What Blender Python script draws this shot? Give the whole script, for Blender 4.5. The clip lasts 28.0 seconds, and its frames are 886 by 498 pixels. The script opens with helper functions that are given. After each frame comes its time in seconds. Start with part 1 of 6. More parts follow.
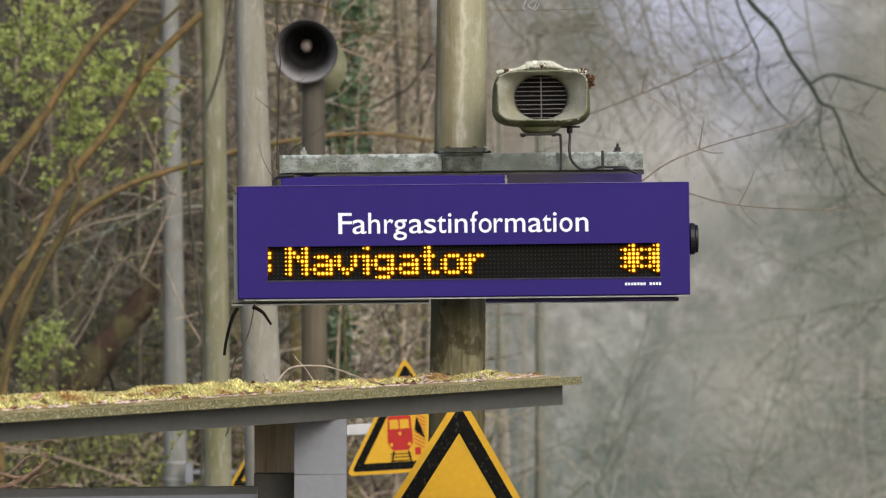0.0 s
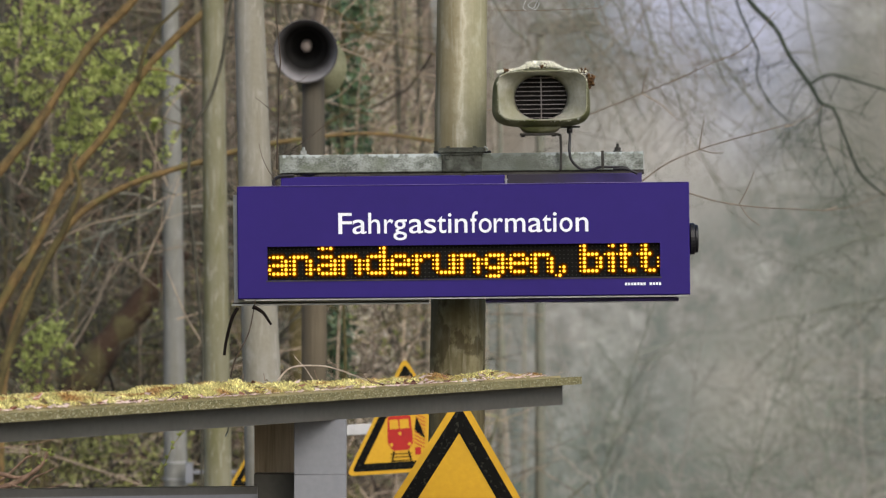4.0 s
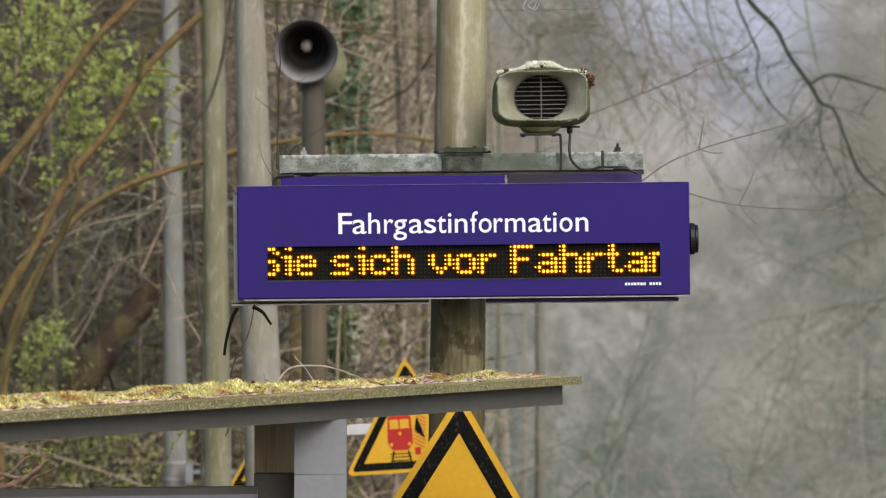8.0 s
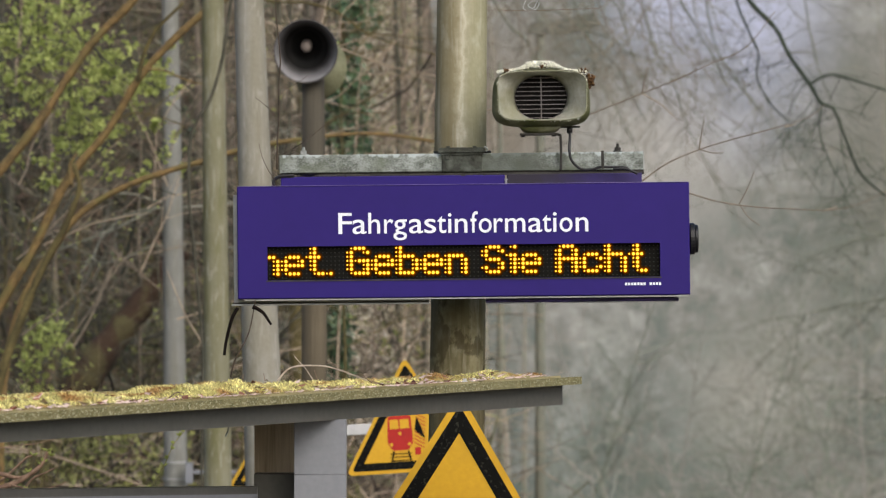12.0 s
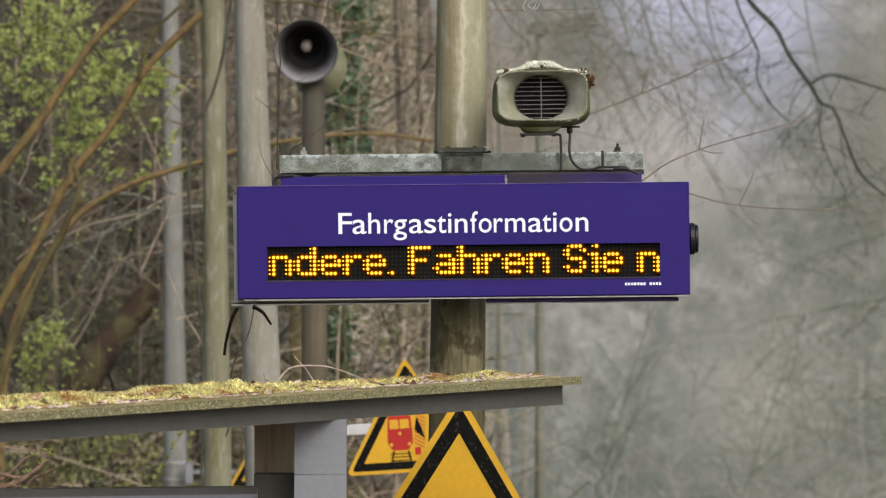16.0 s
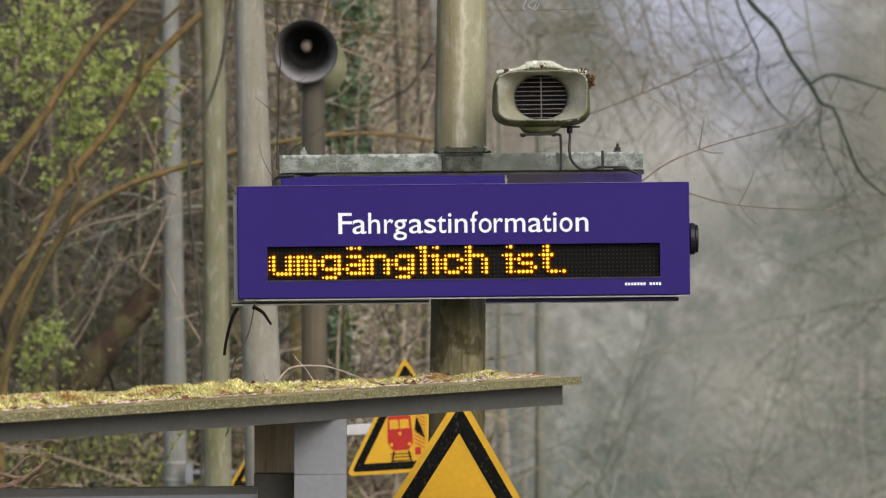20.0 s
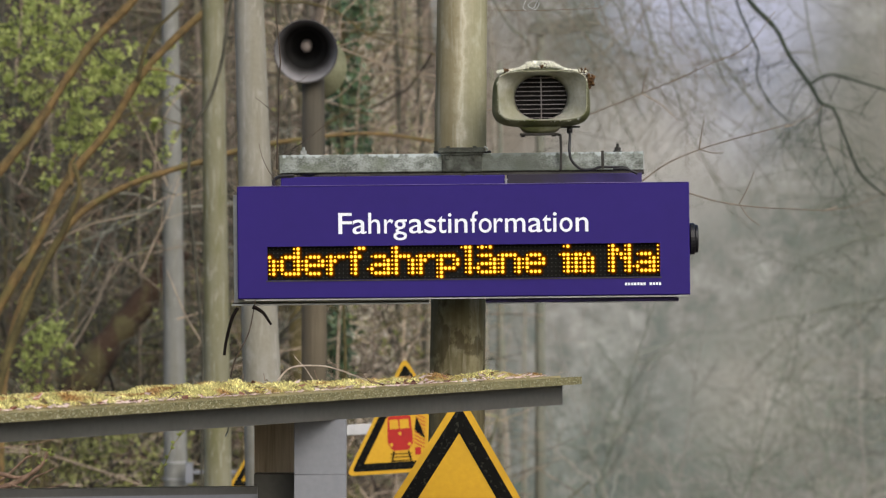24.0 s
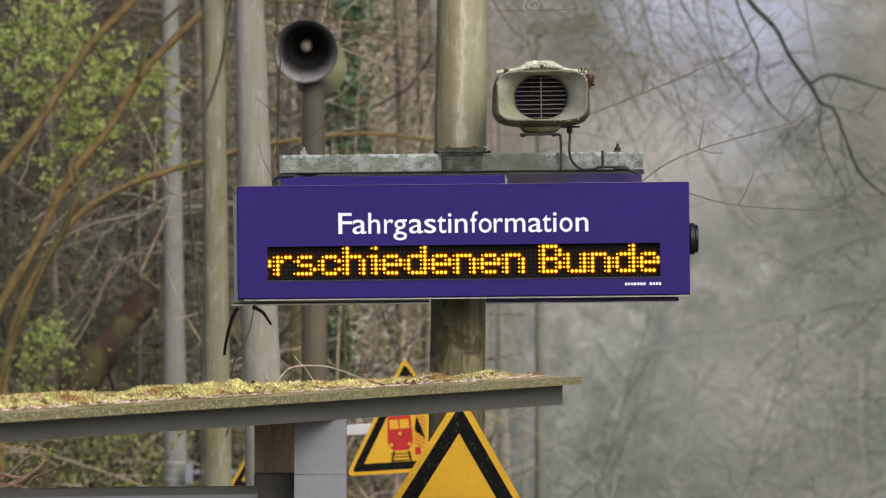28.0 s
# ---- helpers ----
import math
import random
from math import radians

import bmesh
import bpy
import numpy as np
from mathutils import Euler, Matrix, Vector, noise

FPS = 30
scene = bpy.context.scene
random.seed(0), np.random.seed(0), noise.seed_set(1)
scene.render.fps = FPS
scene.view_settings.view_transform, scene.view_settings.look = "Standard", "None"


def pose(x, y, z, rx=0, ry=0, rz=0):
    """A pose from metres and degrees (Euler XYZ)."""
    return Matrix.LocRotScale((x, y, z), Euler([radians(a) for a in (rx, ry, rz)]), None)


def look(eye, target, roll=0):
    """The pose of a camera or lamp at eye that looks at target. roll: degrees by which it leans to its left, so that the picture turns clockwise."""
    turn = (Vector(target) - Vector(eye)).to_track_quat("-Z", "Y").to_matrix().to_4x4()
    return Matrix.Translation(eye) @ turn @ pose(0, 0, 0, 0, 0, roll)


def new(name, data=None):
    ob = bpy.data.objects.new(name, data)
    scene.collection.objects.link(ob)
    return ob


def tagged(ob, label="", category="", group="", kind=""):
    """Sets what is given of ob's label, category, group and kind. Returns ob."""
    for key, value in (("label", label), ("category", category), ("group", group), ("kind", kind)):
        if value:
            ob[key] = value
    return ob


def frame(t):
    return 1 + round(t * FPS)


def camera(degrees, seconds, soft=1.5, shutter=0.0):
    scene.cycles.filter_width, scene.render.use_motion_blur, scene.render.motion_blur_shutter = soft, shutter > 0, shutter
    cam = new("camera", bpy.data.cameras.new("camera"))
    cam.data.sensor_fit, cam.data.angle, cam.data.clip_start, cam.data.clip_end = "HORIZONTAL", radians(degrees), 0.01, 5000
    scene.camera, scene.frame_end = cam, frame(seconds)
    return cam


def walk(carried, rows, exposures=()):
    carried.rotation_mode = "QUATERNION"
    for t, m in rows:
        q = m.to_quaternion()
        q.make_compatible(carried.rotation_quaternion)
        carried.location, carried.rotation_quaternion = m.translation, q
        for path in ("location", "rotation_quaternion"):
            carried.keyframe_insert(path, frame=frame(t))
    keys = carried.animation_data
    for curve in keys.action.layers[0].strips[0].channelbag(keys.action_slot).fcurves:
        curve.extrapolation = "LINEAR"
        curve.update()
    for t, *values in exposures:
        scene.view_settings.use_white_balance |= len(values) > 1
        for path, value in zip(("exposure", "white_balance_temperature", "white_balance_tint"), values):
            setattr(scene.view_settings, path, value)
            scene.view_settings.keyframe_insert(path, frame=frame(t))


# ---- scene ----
# Eye level is set level with the information sign, so the camera needs no tilt.
EYE = 3.1
K = 1.1333e-4                      # tangent of one pixel of the camera's view
cam = camera(math.degrees(2 * math.atan(784 * K)), 28.0, soft=1.2)
cam.data.dof.use_dof, cam.data.dof.focus_distance, cam.data.dof.aperture_fstop = True, 14.3, 12.2
STAND = look((0, 0, EYE), (0, 10, EYE))
walk(cam, [(0.0, STAND), (28.0, STAND)],
     exposures=[(0.0, 0.06), (1.0, 0.13), (2.0, 0.08), (3.0, 0.01), (6.0, -0.03), (7.0, 0.01), (8.0, 0.03), (9.0, -0.03), (11.0, -0.02), (12.0, 0.0), (15.0, 0.01), (16.0, 0.03), (18.0, 0.05), (19.0, -0.05), (20.0, -0.02), (21.0, 0.09), (24.0, -0.02), (28.0, -0.02)])

# ---- world and sun: bright overcast spring day ----
world = bpy.data.worlds.new("overcast_sky")
scene.world = world
world.use_nodes = True
wn = world.node_tree.nodes
sky = wn.new("ShaderNodeTexSky")
sky.sky_type, sky.sun_disc = "NISHITA", False
sky.sun_elevation, sky.sun_rotation = radians(40), radians(155)
sky.air_density, sky.dust_density = 1.0, 4.0
world.node_tree.links.new(sky.outputs[0], wn["Background"].inputs[0])
wn["Background"].inputs[1].default_value = 0.15
sun = new("sun", bpy.data.lights.new("sun", "SUN"))
sun.data.energy, sun.data.angle, sun.data.color = 1.66, radians(40), (1.0, 0.99, 0.97)
sun.matrix_world = look((4.2, -9.0, 8.2), (0, 0, 0))


# ---- materials ----
def srgb(r, g, b):
    return tuple(((c / 255 + 0.055) / 1.055) ** 2.4 if c > 10 else c / 255 / 12.92 for c in (r, g, b))


def mat(name, a, b=None, rough=0.7, metal=0.0, scale=8.0, fine=60.0, bump=0.15, spec=0.35, stretch=(1, 1, 1), contrast=0.25, islands=0.0, third=None, patch=2.0, turn=0.0, third_at=(0.48, 0.66)):
    """A surface that wanders between the colours a and b at two scales, with stains of a third colour in patches."""
    m = bpy.data.materials.new(name)
    m.use_nodes = True
    t = m.node_tree
    n, link = t.nodes, t.links.new
    p = n["Principled BSDF"]
    b = b or tuple(c * 0.6 for c in a)
    co = n.new("ShaderNodeTexCoord")
    mp = n.new("ShaderNodeMapping")
    mp.inputs["Scale"].default_value = stretch
    if turn:                                     # grain that runs along a slanting piece
        mp.vector_type = "TEXTURE"
        mp.inputs["Rotation"].default_value = (0, 0, turn)
        mp.inputs["Scale"].default_value = tuple(1 / c for c in stretch)
    link(co.outputs["Object"], mp.inputs[0])
    big, small = n.new("ShaderNodeTexNoise"), n.new("ShaderNodeTexNoise")
    big.inputs["Scale"].default_value, small.inputs["Scale"].default_value = scale, fine
    big.inputs["Detail"].default_value, small.inputs["Detail"].default_value = 4, 3
    for tex in (big, small):
        link(mp.outputs[0], tex.inputs["Vector"])
    both = n.new("ShaderNodeMix")
    both.inputs[0].default_value = 0.4
    link(big.outputs[0], both.inputs[2])
    link(small.outputs[0], both.inputs[3])
    ramp = n.new("ShaderNodeValToRGB")
    ramp.color_ramp.elements[0].position, ramp.color_ramp.elements[1].position = 0.5 - contrast / 2, 0.5 + contrast / 2
    ramp.color_ramp.elements[0].color, ramp.color_ramp.elements[1].color = (*b, 1), (*a, 1)
    link(both.outputs[0], ramp.inputs[0])
    out = ramp.outputs[0]
    if third:
        st = n.new("ShaderNodeTexNoise")
        st.inputs["Scale"].default_value, st.inputs["Detail"].default_value = patch, 6
        link(mp.outputs[0], st.inputs["Vector"])
        sr = n.new("ShaderNodeValToRGB")
        sr.color_ramp.elements[0].position, sr.color_ramp.elements[1].position = third_at
        link(st.outputs[0], sr.inputs[0])
        mx = n.new("ShaderNodeMix")
        mx.data_type = "RGBA"
        link(sr.outputs[0], mx.inputs[0])
        link(out, mx.inputs[6])
        mx.inputs[7].default_value = (*third, 1)
        out = mx.outputs[2]
    if islands:
        g, hs = n.new("ShaderNodeNewGeometry"), n.new("ShaderNodeHueSaturation")
        mr = n.new("ShaderNodeMapRange")
        mr.inputs[3].default_value, mr.inputs[4].default_value = 1 - islands, 1 + islands
        link(g.outputs["Random Per Island"], mr.inputs[0])
        link(mr.outputs[0], hs.inputs["Value"])
        link(out, hs.inputs["Color"])
        out = hs.outputs[0]
    link(out, p.inputs["Base Color"])
    p.inputs["Roughness"].default_value, p.inputs["Metallic"].default_value = rough, metal
    p.inputs["Specular IOR Level"].default_value = spec
    if bump:
        bp = n.new("ShaderNodeBump")
        bp.inputs["Strength"].default_value, bp.inputs["Distance"].default_value = bump, 0.01
        link(both.outputs[0], bp.inputs["Height"])
        link(bp.outputs[0], p.inputs["Normal"])
    return m


def glow(name, colour, power):
    m = bpy.data.materials.new(name)
    m.use_nodes = True
    p = m.node_tree.nodes["Principled BSDF"]
    p.inputs["Base Color"].default_value = (*[c * 0.02 for c in colour], 1)
    p.inputs["Specular IOR Level"].default_value, p.inputs["Roughness"].default_value = 0.0, 1.0
    p.inputs["Emission Color"].default_value = (*colour, 1)
    p.inputs["Emission Strength"].default_value = power
    return m


def weathered(name, light, dark, algae, lichen, dirt=0.55, streak=0.8):
    """Post paint with rain streaks, algae down one side and pale lichen spots."""
    m = mat(name, light, dark, rough=0.9, scale=9, fine=70, bump=0.06, contrast=0.5, spec=0.08)
    t = m.node_tree
    n, link = t.nodes, t.links.new
    p = n["Principled BSDF"]
    co = n.new("ShaderNodeTexCoord")
    out = p.inputs["Base Color"].links[0].from_socket
    for scale, stretch, detail, lo, hi, colour, most in ((34, (1, 1, 0.05), 7, 0.46, 0.60, dark, streak), (14, (1, 1, 0.07), 7, 0.48, 0.64, algae, dirt), (5, (1, 1, 0.35), 9, 0.52, 0.70, algae, dirt),
                                                         (60, (1, 1, 0.10), 5, 0.56, 0.72, lichen, 0.5), (26, (1, 1, 0.5), 9, 0.58, 0.70, lichen, 0.4)):
        mp, tex, ramp, mx = n.new("ShaderNodeMapping"), n.new("ShaderNodeTexNoise"), n.new("ShaderNodeMapRange"), n.new("ShaderNodeMix")
        mp.inputs["Scale"].default_value = stretch
        tex.inputs["Scale"].default_value, tex.inputs["Detail"].default_value = scale, detail
        ramp.inputs[1].default_value, ramp.inputs[2].default_value, ramp.inputs[4].default_value = lo, hi, most
        mx.data_type = "RGBA"
        link(co.outputs["Object"], mp.inputs[0])
        link(mp.outputs[0], tex.inputs["Vector"])
        link(tex.outputs[0], ramp.inputs[0])
        link(ramp.outputs[0], mx.inputs[0])
        link(out, mx.inputs[6])
        mx.inputs[7].default_value = (*colour, 1)
        out = mx.outputs[2]
    link(out, p.inputs["Base Color"])
    return m


def side_growth(m, lean, radius):
    """Brown algae on one flank of a leaning post, green on the other, and a bare rain-washed streak between them."""
    t = m.node_tree
    n, link = t.nodes, t.links.new
    p = n["Principled BSDF"]
    co, dot, tex, rag, rate, ramp, mx = (n.new("ShaderNode" + k) for k in ("TexCoord", "VectorMath", "TexNoise", "Math", "Math", "ValToRGB", "Mix"))
    dot.operation, rag.operation, rate.operation = "DOT_PRODUCT", "MULTIPLY_ADD", "MULTIPLY_ADD"
    dot.inputs[1].default_value = (1, 0, -lean)
    link(co.outputs["Object"], dot.inputs[0])
    tex.inputs["Scale"].default_value, tex.inputs["Detail"].default_value, tex.inputs["Roughness"].default_value = 7, 12, 0.72
    link(co.outputs["Object"], tex.inputs["Vector"])
    rate.inputs[1].default_value, rate.inputs[2].default_value = 0.5 / radius, 0.22
    link(dot.outputs["Value"], rate.inputs[0])
    rag.inputs[1].default_value = 0.56
    link(tex.outputs[0], rag.inputs[0])
    link(rate.outputs[0], rag.inputs[2])
    e = ramp.color_ramp.elements
    e[0].position, e[0].color = 0.05, (*srgb(104, 96, 72), 1)
    e[1].position, e[1].color = 0.95, (*srgb(122, 123, 92), 1)
    for at, c in ((0.34, (126, 117, 92)), (0.45, (168, 163, 142)), (0.52, (206, 204, 188)), (0.60, (162, 161, 141)), (0.72, (136, 137, 110))):
        e.new(at).color = (*srgb(*c), 1)
    link(rag.outputs[0], ramp.inputs[0])
    mx.data_type = "RGBA"
    mx.inputs[0].default_value = 0.55
    link(p.inputs["Base Color"].links[0].from_socket, mx.inputs[6])
    link(ramp.outputs[0], mx.inputs[7])
    link(mx.outputs[2], p.inputs["Base Color"])


def flaking(m, bare):
    """Large flakes have come off and leave dark bare patches with a crisp edge."""
    t = m.node_tree
    n, link = t.nodes, t.links.new
    p = n["Principled BSDF"]
    co, mp, tex, ramp, mx = (n.new("ShaderNode" + k) for k in ("TexCoord", "Mapping", "TexNoise", "MapRange", "Mix"))
    mp.inputs["Scale"].default_value, mp.inputs["Location"].default_value = (1, 1, 0.7), (0.31, 0.2, 0.12)
    tex.inputs["Scale"].default_value, tex.inputs["Detail"].default_value, tex.inputs["Roughness"].default_value = 8, 9, 0.6
    link(co.outputs["Object"], mp.inputs[0])
    link(mp.outputs[0], tex.inputs["Vector"])
    ramp.inputs[1].default_value, ramp.inputs[2].default_value, ramp.inputs[4].default_value = 0.51, 0.55, 0.6
    link(tex.outputs[0], ramp.inputs[0])
    mx.data_type = "RGBA"
    link(ramp.outputs[0], mx.inputs[0])
    link(p.inputs["Base Color"].links[0].from_socket, mx.inputs[6])
    mx.inputs[7].default_value = (*bare, 1)
    link(mx.outputs[2], p.inputs["Base Color"])


def grime_round(m, centre, x0, x1, grime, most=0.92):
    """Grime that lies thick round one place of a cover and thins out along it."""
    t = m.node_tree
    n, link = t.nodes, t.links.new
    p = n["Principled BSDF"]
    co, sep, off, size, tex, rag, ramp, mx = (n.new("ShaderNode" + k) for k in ("TexCoord", "SeparateXYZ", "Math", "Math", "TexNoise", "Math", "MapRange", "Mix"))
    link(co.outputs["Object"], sep.inputs[0])
    off.operation, size.operation, rag.operation = "SUBTRACT", "ABSOLUTE", "MULTIPLY_ADD"
    off.inputs[1].default_value = centre
    link(sep.outputs[0], off.inputs[0])
    link(off.outputs[0], size.inputs[0])
    tex.inputs["Scale"].default_value, tex.inputs["Detail"].default_value = 24, 7
    link(co.outputs["Object"], tex.inputs["Vector"])
    rag.inputs[1].default_value = 0.14
    link(tex.outputs[0], rag.inputs[0])
    link(size.outputs[0], rag.inputs[2])
    ramp.inputs[1].default_value, ramp.inputs[2].default_value = x0 + 0.07, x1 + 0.07
    ramp.inputs[3].default_value, ramp.inputs[4].default_value = most, 0.0
    link(rag.outputs[0], ramp.inputs[0])
    mx.data_type = "RGBA"
    link(ramp.outputs[0], mx.inputs[0])
    link(p.inputs["Base Color"].links[0].from_socket, mx.inputs[6])
    mx.inputs[7].default_value = (*grime, 1)
    link(mx.outputs[2], p.inputs["Base Color"])


def white_rust(m, z0, z1, colour):
    """White rust that creeps down in tongues from the upper edge, between the heights z0 and z1."""
    t = m.node_tree
    n, link = t.nodes, t.links.new
    p = n["Principled BSDF"]
    co, sep, mp, tex, rise, rag, ramp, mx = (n.new("ShaderNode" + k) for k in ("TexCoord", "SeparateXYZ", "Mapping", "TexNoise", "MapRange", "Math", "MapRange", "Mix"))
    link(co.outputs["Object"], sep.inputs[0])
    rise.inputs[1].default_value, rise.inputs[2].default_value = z0, z1
    link(sep.outputs[2], rise.inputs[0])
    mp.inputs["Scale"].default_value = (1, 1, 0.4)
    link(co.outputs["Object"], mp.inputs[0])
    tex.inputs["Scale"].default_value, tex.inputs["Detail"].default_value, tex.inputs["Roughness"].default_value = 34, 9, 0.65
    link(mp.outputs[0], tex.inputs["Vector"])
    rag.operation = "MULTIPLY"
    link(rise.outputs[0], rag.inputs[0])
    link(tex.outputs[0], rag.inputs[1])
    ramp.inputs[1].default_value, ramp.inputs[2].default_value, ramp.inputs[4].default_value = 0.43, 0.50, 0.85
    link(rag.outputs[0], ramp.inputs[0])
    mx.data_type = "RGBA"
    link(ramp.outputs[0], mx.inputs[0])
    link(p.inputs["Base Color"].links[0].from_socket, mx.inputs[6])
    mx.inputs[7].default_value = (*colour, 1)
    link(mx.outputs[2], p.inputs["Base Color"])


def leafy(m, share=0.45):
    """Lets light through a thin leaf."""
    t = m.node_tree
    n, link = t.nodes, t.links.new
    p = n["Principled BSDF"]
    through_light, mx = n.new("ShaderNodeBsdfTranslucent"), n.new("ShaderNodeMixShader")
    link(p.inputs["Base Color"].links[0].from_socket, through_light.inputs[0])
    mx.inputs[0].default_value = share
    link(p.outputs[0], mx.inputs[1])
    link(through_light.outputs[0], mx.inputs[2])
    link(mx.outputs[0], n["Material Output"].inputs[0])
    return m


def shade_lined(name, metal_colour, deep_shade, r0, r1):
    """Bell metal with shade painted in: black near the axis, plain metal towards the rim."""
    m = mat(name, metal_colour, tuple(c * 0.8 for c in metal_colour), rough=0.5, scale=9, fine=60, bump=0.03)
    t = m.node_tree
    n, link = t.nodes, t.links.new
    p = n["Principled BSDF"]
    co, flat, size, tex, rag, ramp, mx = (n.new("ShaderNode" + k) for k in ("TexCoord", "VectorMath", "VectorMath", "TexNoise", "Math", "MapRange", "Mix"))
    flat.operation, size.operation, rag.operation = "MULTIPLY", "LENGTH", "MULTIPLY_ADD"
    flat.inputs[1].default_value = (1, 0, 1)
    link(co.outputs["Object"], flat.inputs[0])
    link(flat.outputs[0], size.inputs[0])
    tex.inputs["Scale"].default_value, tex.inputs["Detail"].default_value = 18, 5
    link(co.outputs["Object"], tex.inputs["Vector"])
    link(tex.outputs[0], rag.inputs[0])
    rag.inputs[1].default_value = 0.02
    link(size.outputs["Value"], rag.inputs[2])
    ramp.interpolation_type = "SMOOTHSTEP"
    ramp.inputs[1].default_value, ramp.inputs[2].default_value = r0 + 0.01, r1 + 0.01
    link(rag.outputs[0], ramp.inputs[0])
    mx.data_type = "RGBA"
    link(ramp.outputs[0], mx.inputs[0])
    mx.inputs[6].default_value = (*deep_shade, 1)
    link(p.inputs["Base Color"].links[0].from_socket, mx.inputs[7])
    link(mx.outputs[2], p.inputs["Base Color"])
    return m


PURPLE = mat("purple_enamel", srgb(45, 31, 111), srgb(40, 27, 100), rough=0.5, scale=3, fine=25, bump=0.02, spec=0.18, contrast=0.6)
WHITE = mat("white_film", (0.84, 0.88, 0.95), (0.80, 0.84, 0.92), rough=0.5, bump=0)
# Paler purple that paints in the highlight on the cover's top edge.
PURPLE_HIGHLIGHT = mat("purple_edge_highlight", srgb(140, 130, 172), srgb(92, 80, 140), rough=0.6, scale=9, fine=70, bump=0.02, contrast=0.4)
BOARD = mat("matt_black_display_board", (0.009, 0.009, 0.008), (0.006, 0.006, 0.005), spec=0.1, rough=0.9, bump=0.05, fine=120)
UNLIT = mat("unlit_amber_led", (0.034, 0.034, 0.030), (0.025, 0.025, 0.022), spec=0.1, rough=0.6, bump=0)
LED_CORE = glow("lit_amber_led_core", (1.0, 0.66, 0.06), 2.0)
LED_RIM = glow("lit_amber_led_rim", (1.0, 0.36, 0.008), 1.5)
# Lens bloom round a lit diode, imitated by three dim glowing tones.
LED_BLOOM = glow("led_bloom_inner", (1.0, 0.27, 0.0), 0.34)
LED_HALO = glow("led_bloom_middle", (1.0, 0.26, 0.0), 0.085)
LED_FRINGE = glow("led_bloom_outer", (1.0, 0.28, 0.02), 0.022)
STEEL = mat("weathered_galvanised_steel", (0.48, 0.50, 0.48), (0.15, 0.16, 0.14), rough=0.65, metal=0.2, scale=12, fine=50, bump=0.2, contrast=0.34, third=(0.10, 0.11, 0.085), patch=10)
GREY_SHEET = mat("grey_sheet_metal", (0.36, 0.37, 0.36), (0.26, 0.27, 0.26), rough=0.5, metal=0.3, scale=6, bump=0.03)
DARK_IRON = mat("dark_rusty_iron", (0.055, 0.052, 0.046), (0.026, 0.025, 0.022), rough=0.75, metal=0.3, scale=20, bump=0.2)
BLACK_RUBBER = mat("black_plastic", (0.014, 0.014, 0.016), (0.009, 0.009, 0.010), rough=0.4, bump=0.02)
POST = weathered("algae_stained_post_paint", srgb(196, 192, 170), srgb(146, 138, 108), srgb(112, 104, 72), srgb(220, 220, 208), 0.6, 0.5)
side_growth(POST, 0.0129, 0.0795)
PEELING = weathered("dark_peeling_post_paint", srgb(158, 152, 122), srgb(112, 105, 76), srgb(70, 62, 38), srgb(176, 172, 150), 0.75)
flaking(PEELING, srgb(58, 50, 32))
BEAM = mat("speckled_galvanised_steel", (0.31, 0.345, 0.325), (0.10, 0.112, 0.095), rough=0.7, metal=0.15, scale=44, fine=220, bump=0.25, contrast=0.22, third=(0.13, 0.15, 0.11), patch=16, stretch=(0.7, 1, 1))
white_rust(BEAM, 0.222, 0.263, (0.47, 0.53, 0.54))
grime_round(BEAM, 0.115, 0.10, 0.22, (0.080, 0.092, 0.076), 0.82)
UNDERSIDE = mat("dark_sheet_metal", srgb(66, 64, 58), srgb(44, 42, 38), rough=0.7, scale=20, fine=90, bump=0.05)
LID_GRIME = mat("grime_over_purple_enamel", srgb(56, 46, 102), srgb(46, 39, 76), rough=0.7, scale=8, fine=60, bump=0.05, contrast=0.5)
grime_round(LID_GRIME, 0.135, 0.10, 0.26, srgb(40, 37, 44))
TRAY = mat("dark_purple_underside", srgb(64, 50, 112), srgb(44, 38, 66), rough=0.6, scale=12, fine=60, bump=0.03)
POST_GREY = weathered("grey_post_paint", srgb(156, 154, 145), srgb(134, 131, 120), srgb(120, 115, 92), srgb(172, 170, 162), 0.35, 0.25)
POST_BLUE = weathered("pale_blue_grey_post_paint", srgb(138, 139, 136), srgb(118, 119, 114), srgb(108, 107, 90), srgb(156, 157, 153), 0.35, 0.25)
POST_GREEN = weathered("green_stained_post_paint", srgb(140, 138, 119), srgb(116, 115, 93), srgb(104, 103, 68), srgb(172, 170, 158), 0.6, 0.3)
POST_BROWN = mat("brown_weathered_wood", srgb(108, 99, 82), srgb(76, 69, 56), rough=0.9, scale=3, fine=20, bump=0.2, stretch=(8, 8, 0.4), contrast=0.4)
POST_DARK = mat("brown_grey_wooden_post", srgb(86, 81, 69), srgb(58, 54, 46), rough=0.85, scale=3, fine=20, bump=0.2, stretch=(8, 8, 0.4), contrast=0.4)
SPEAKER = mat("lichen_stained_cream_plastic", srgb(154, 154, 136), srgb(114, 114, 94), rough=0.65, scale=12, fine=70, bump=0.12, contrast=0.4, third=srgb(84, 88, 54), patch=9)
SPEAKER_IN = mat("pale_grey_plastic", srgb(178, 178, 168), srgb(138, 139, 124), rough=0.65, scale=14, fine=90, bump=0.08, contrast=0.4, third=srgb(132, 132, 108), patch=9)
HORN = mat("dull_grey_horn_metal", srgb(104, 102, 101), srgb(80, 78, 77), rough=0.5, metal=0.2, scale=5, bump=0.03)
HORN_OLIVE = mat("olive_weathered_horn_metal", srgb(120, 121, 96), srgb(94, 97, 72), rough=0.65, scale=6, bump=0.05)
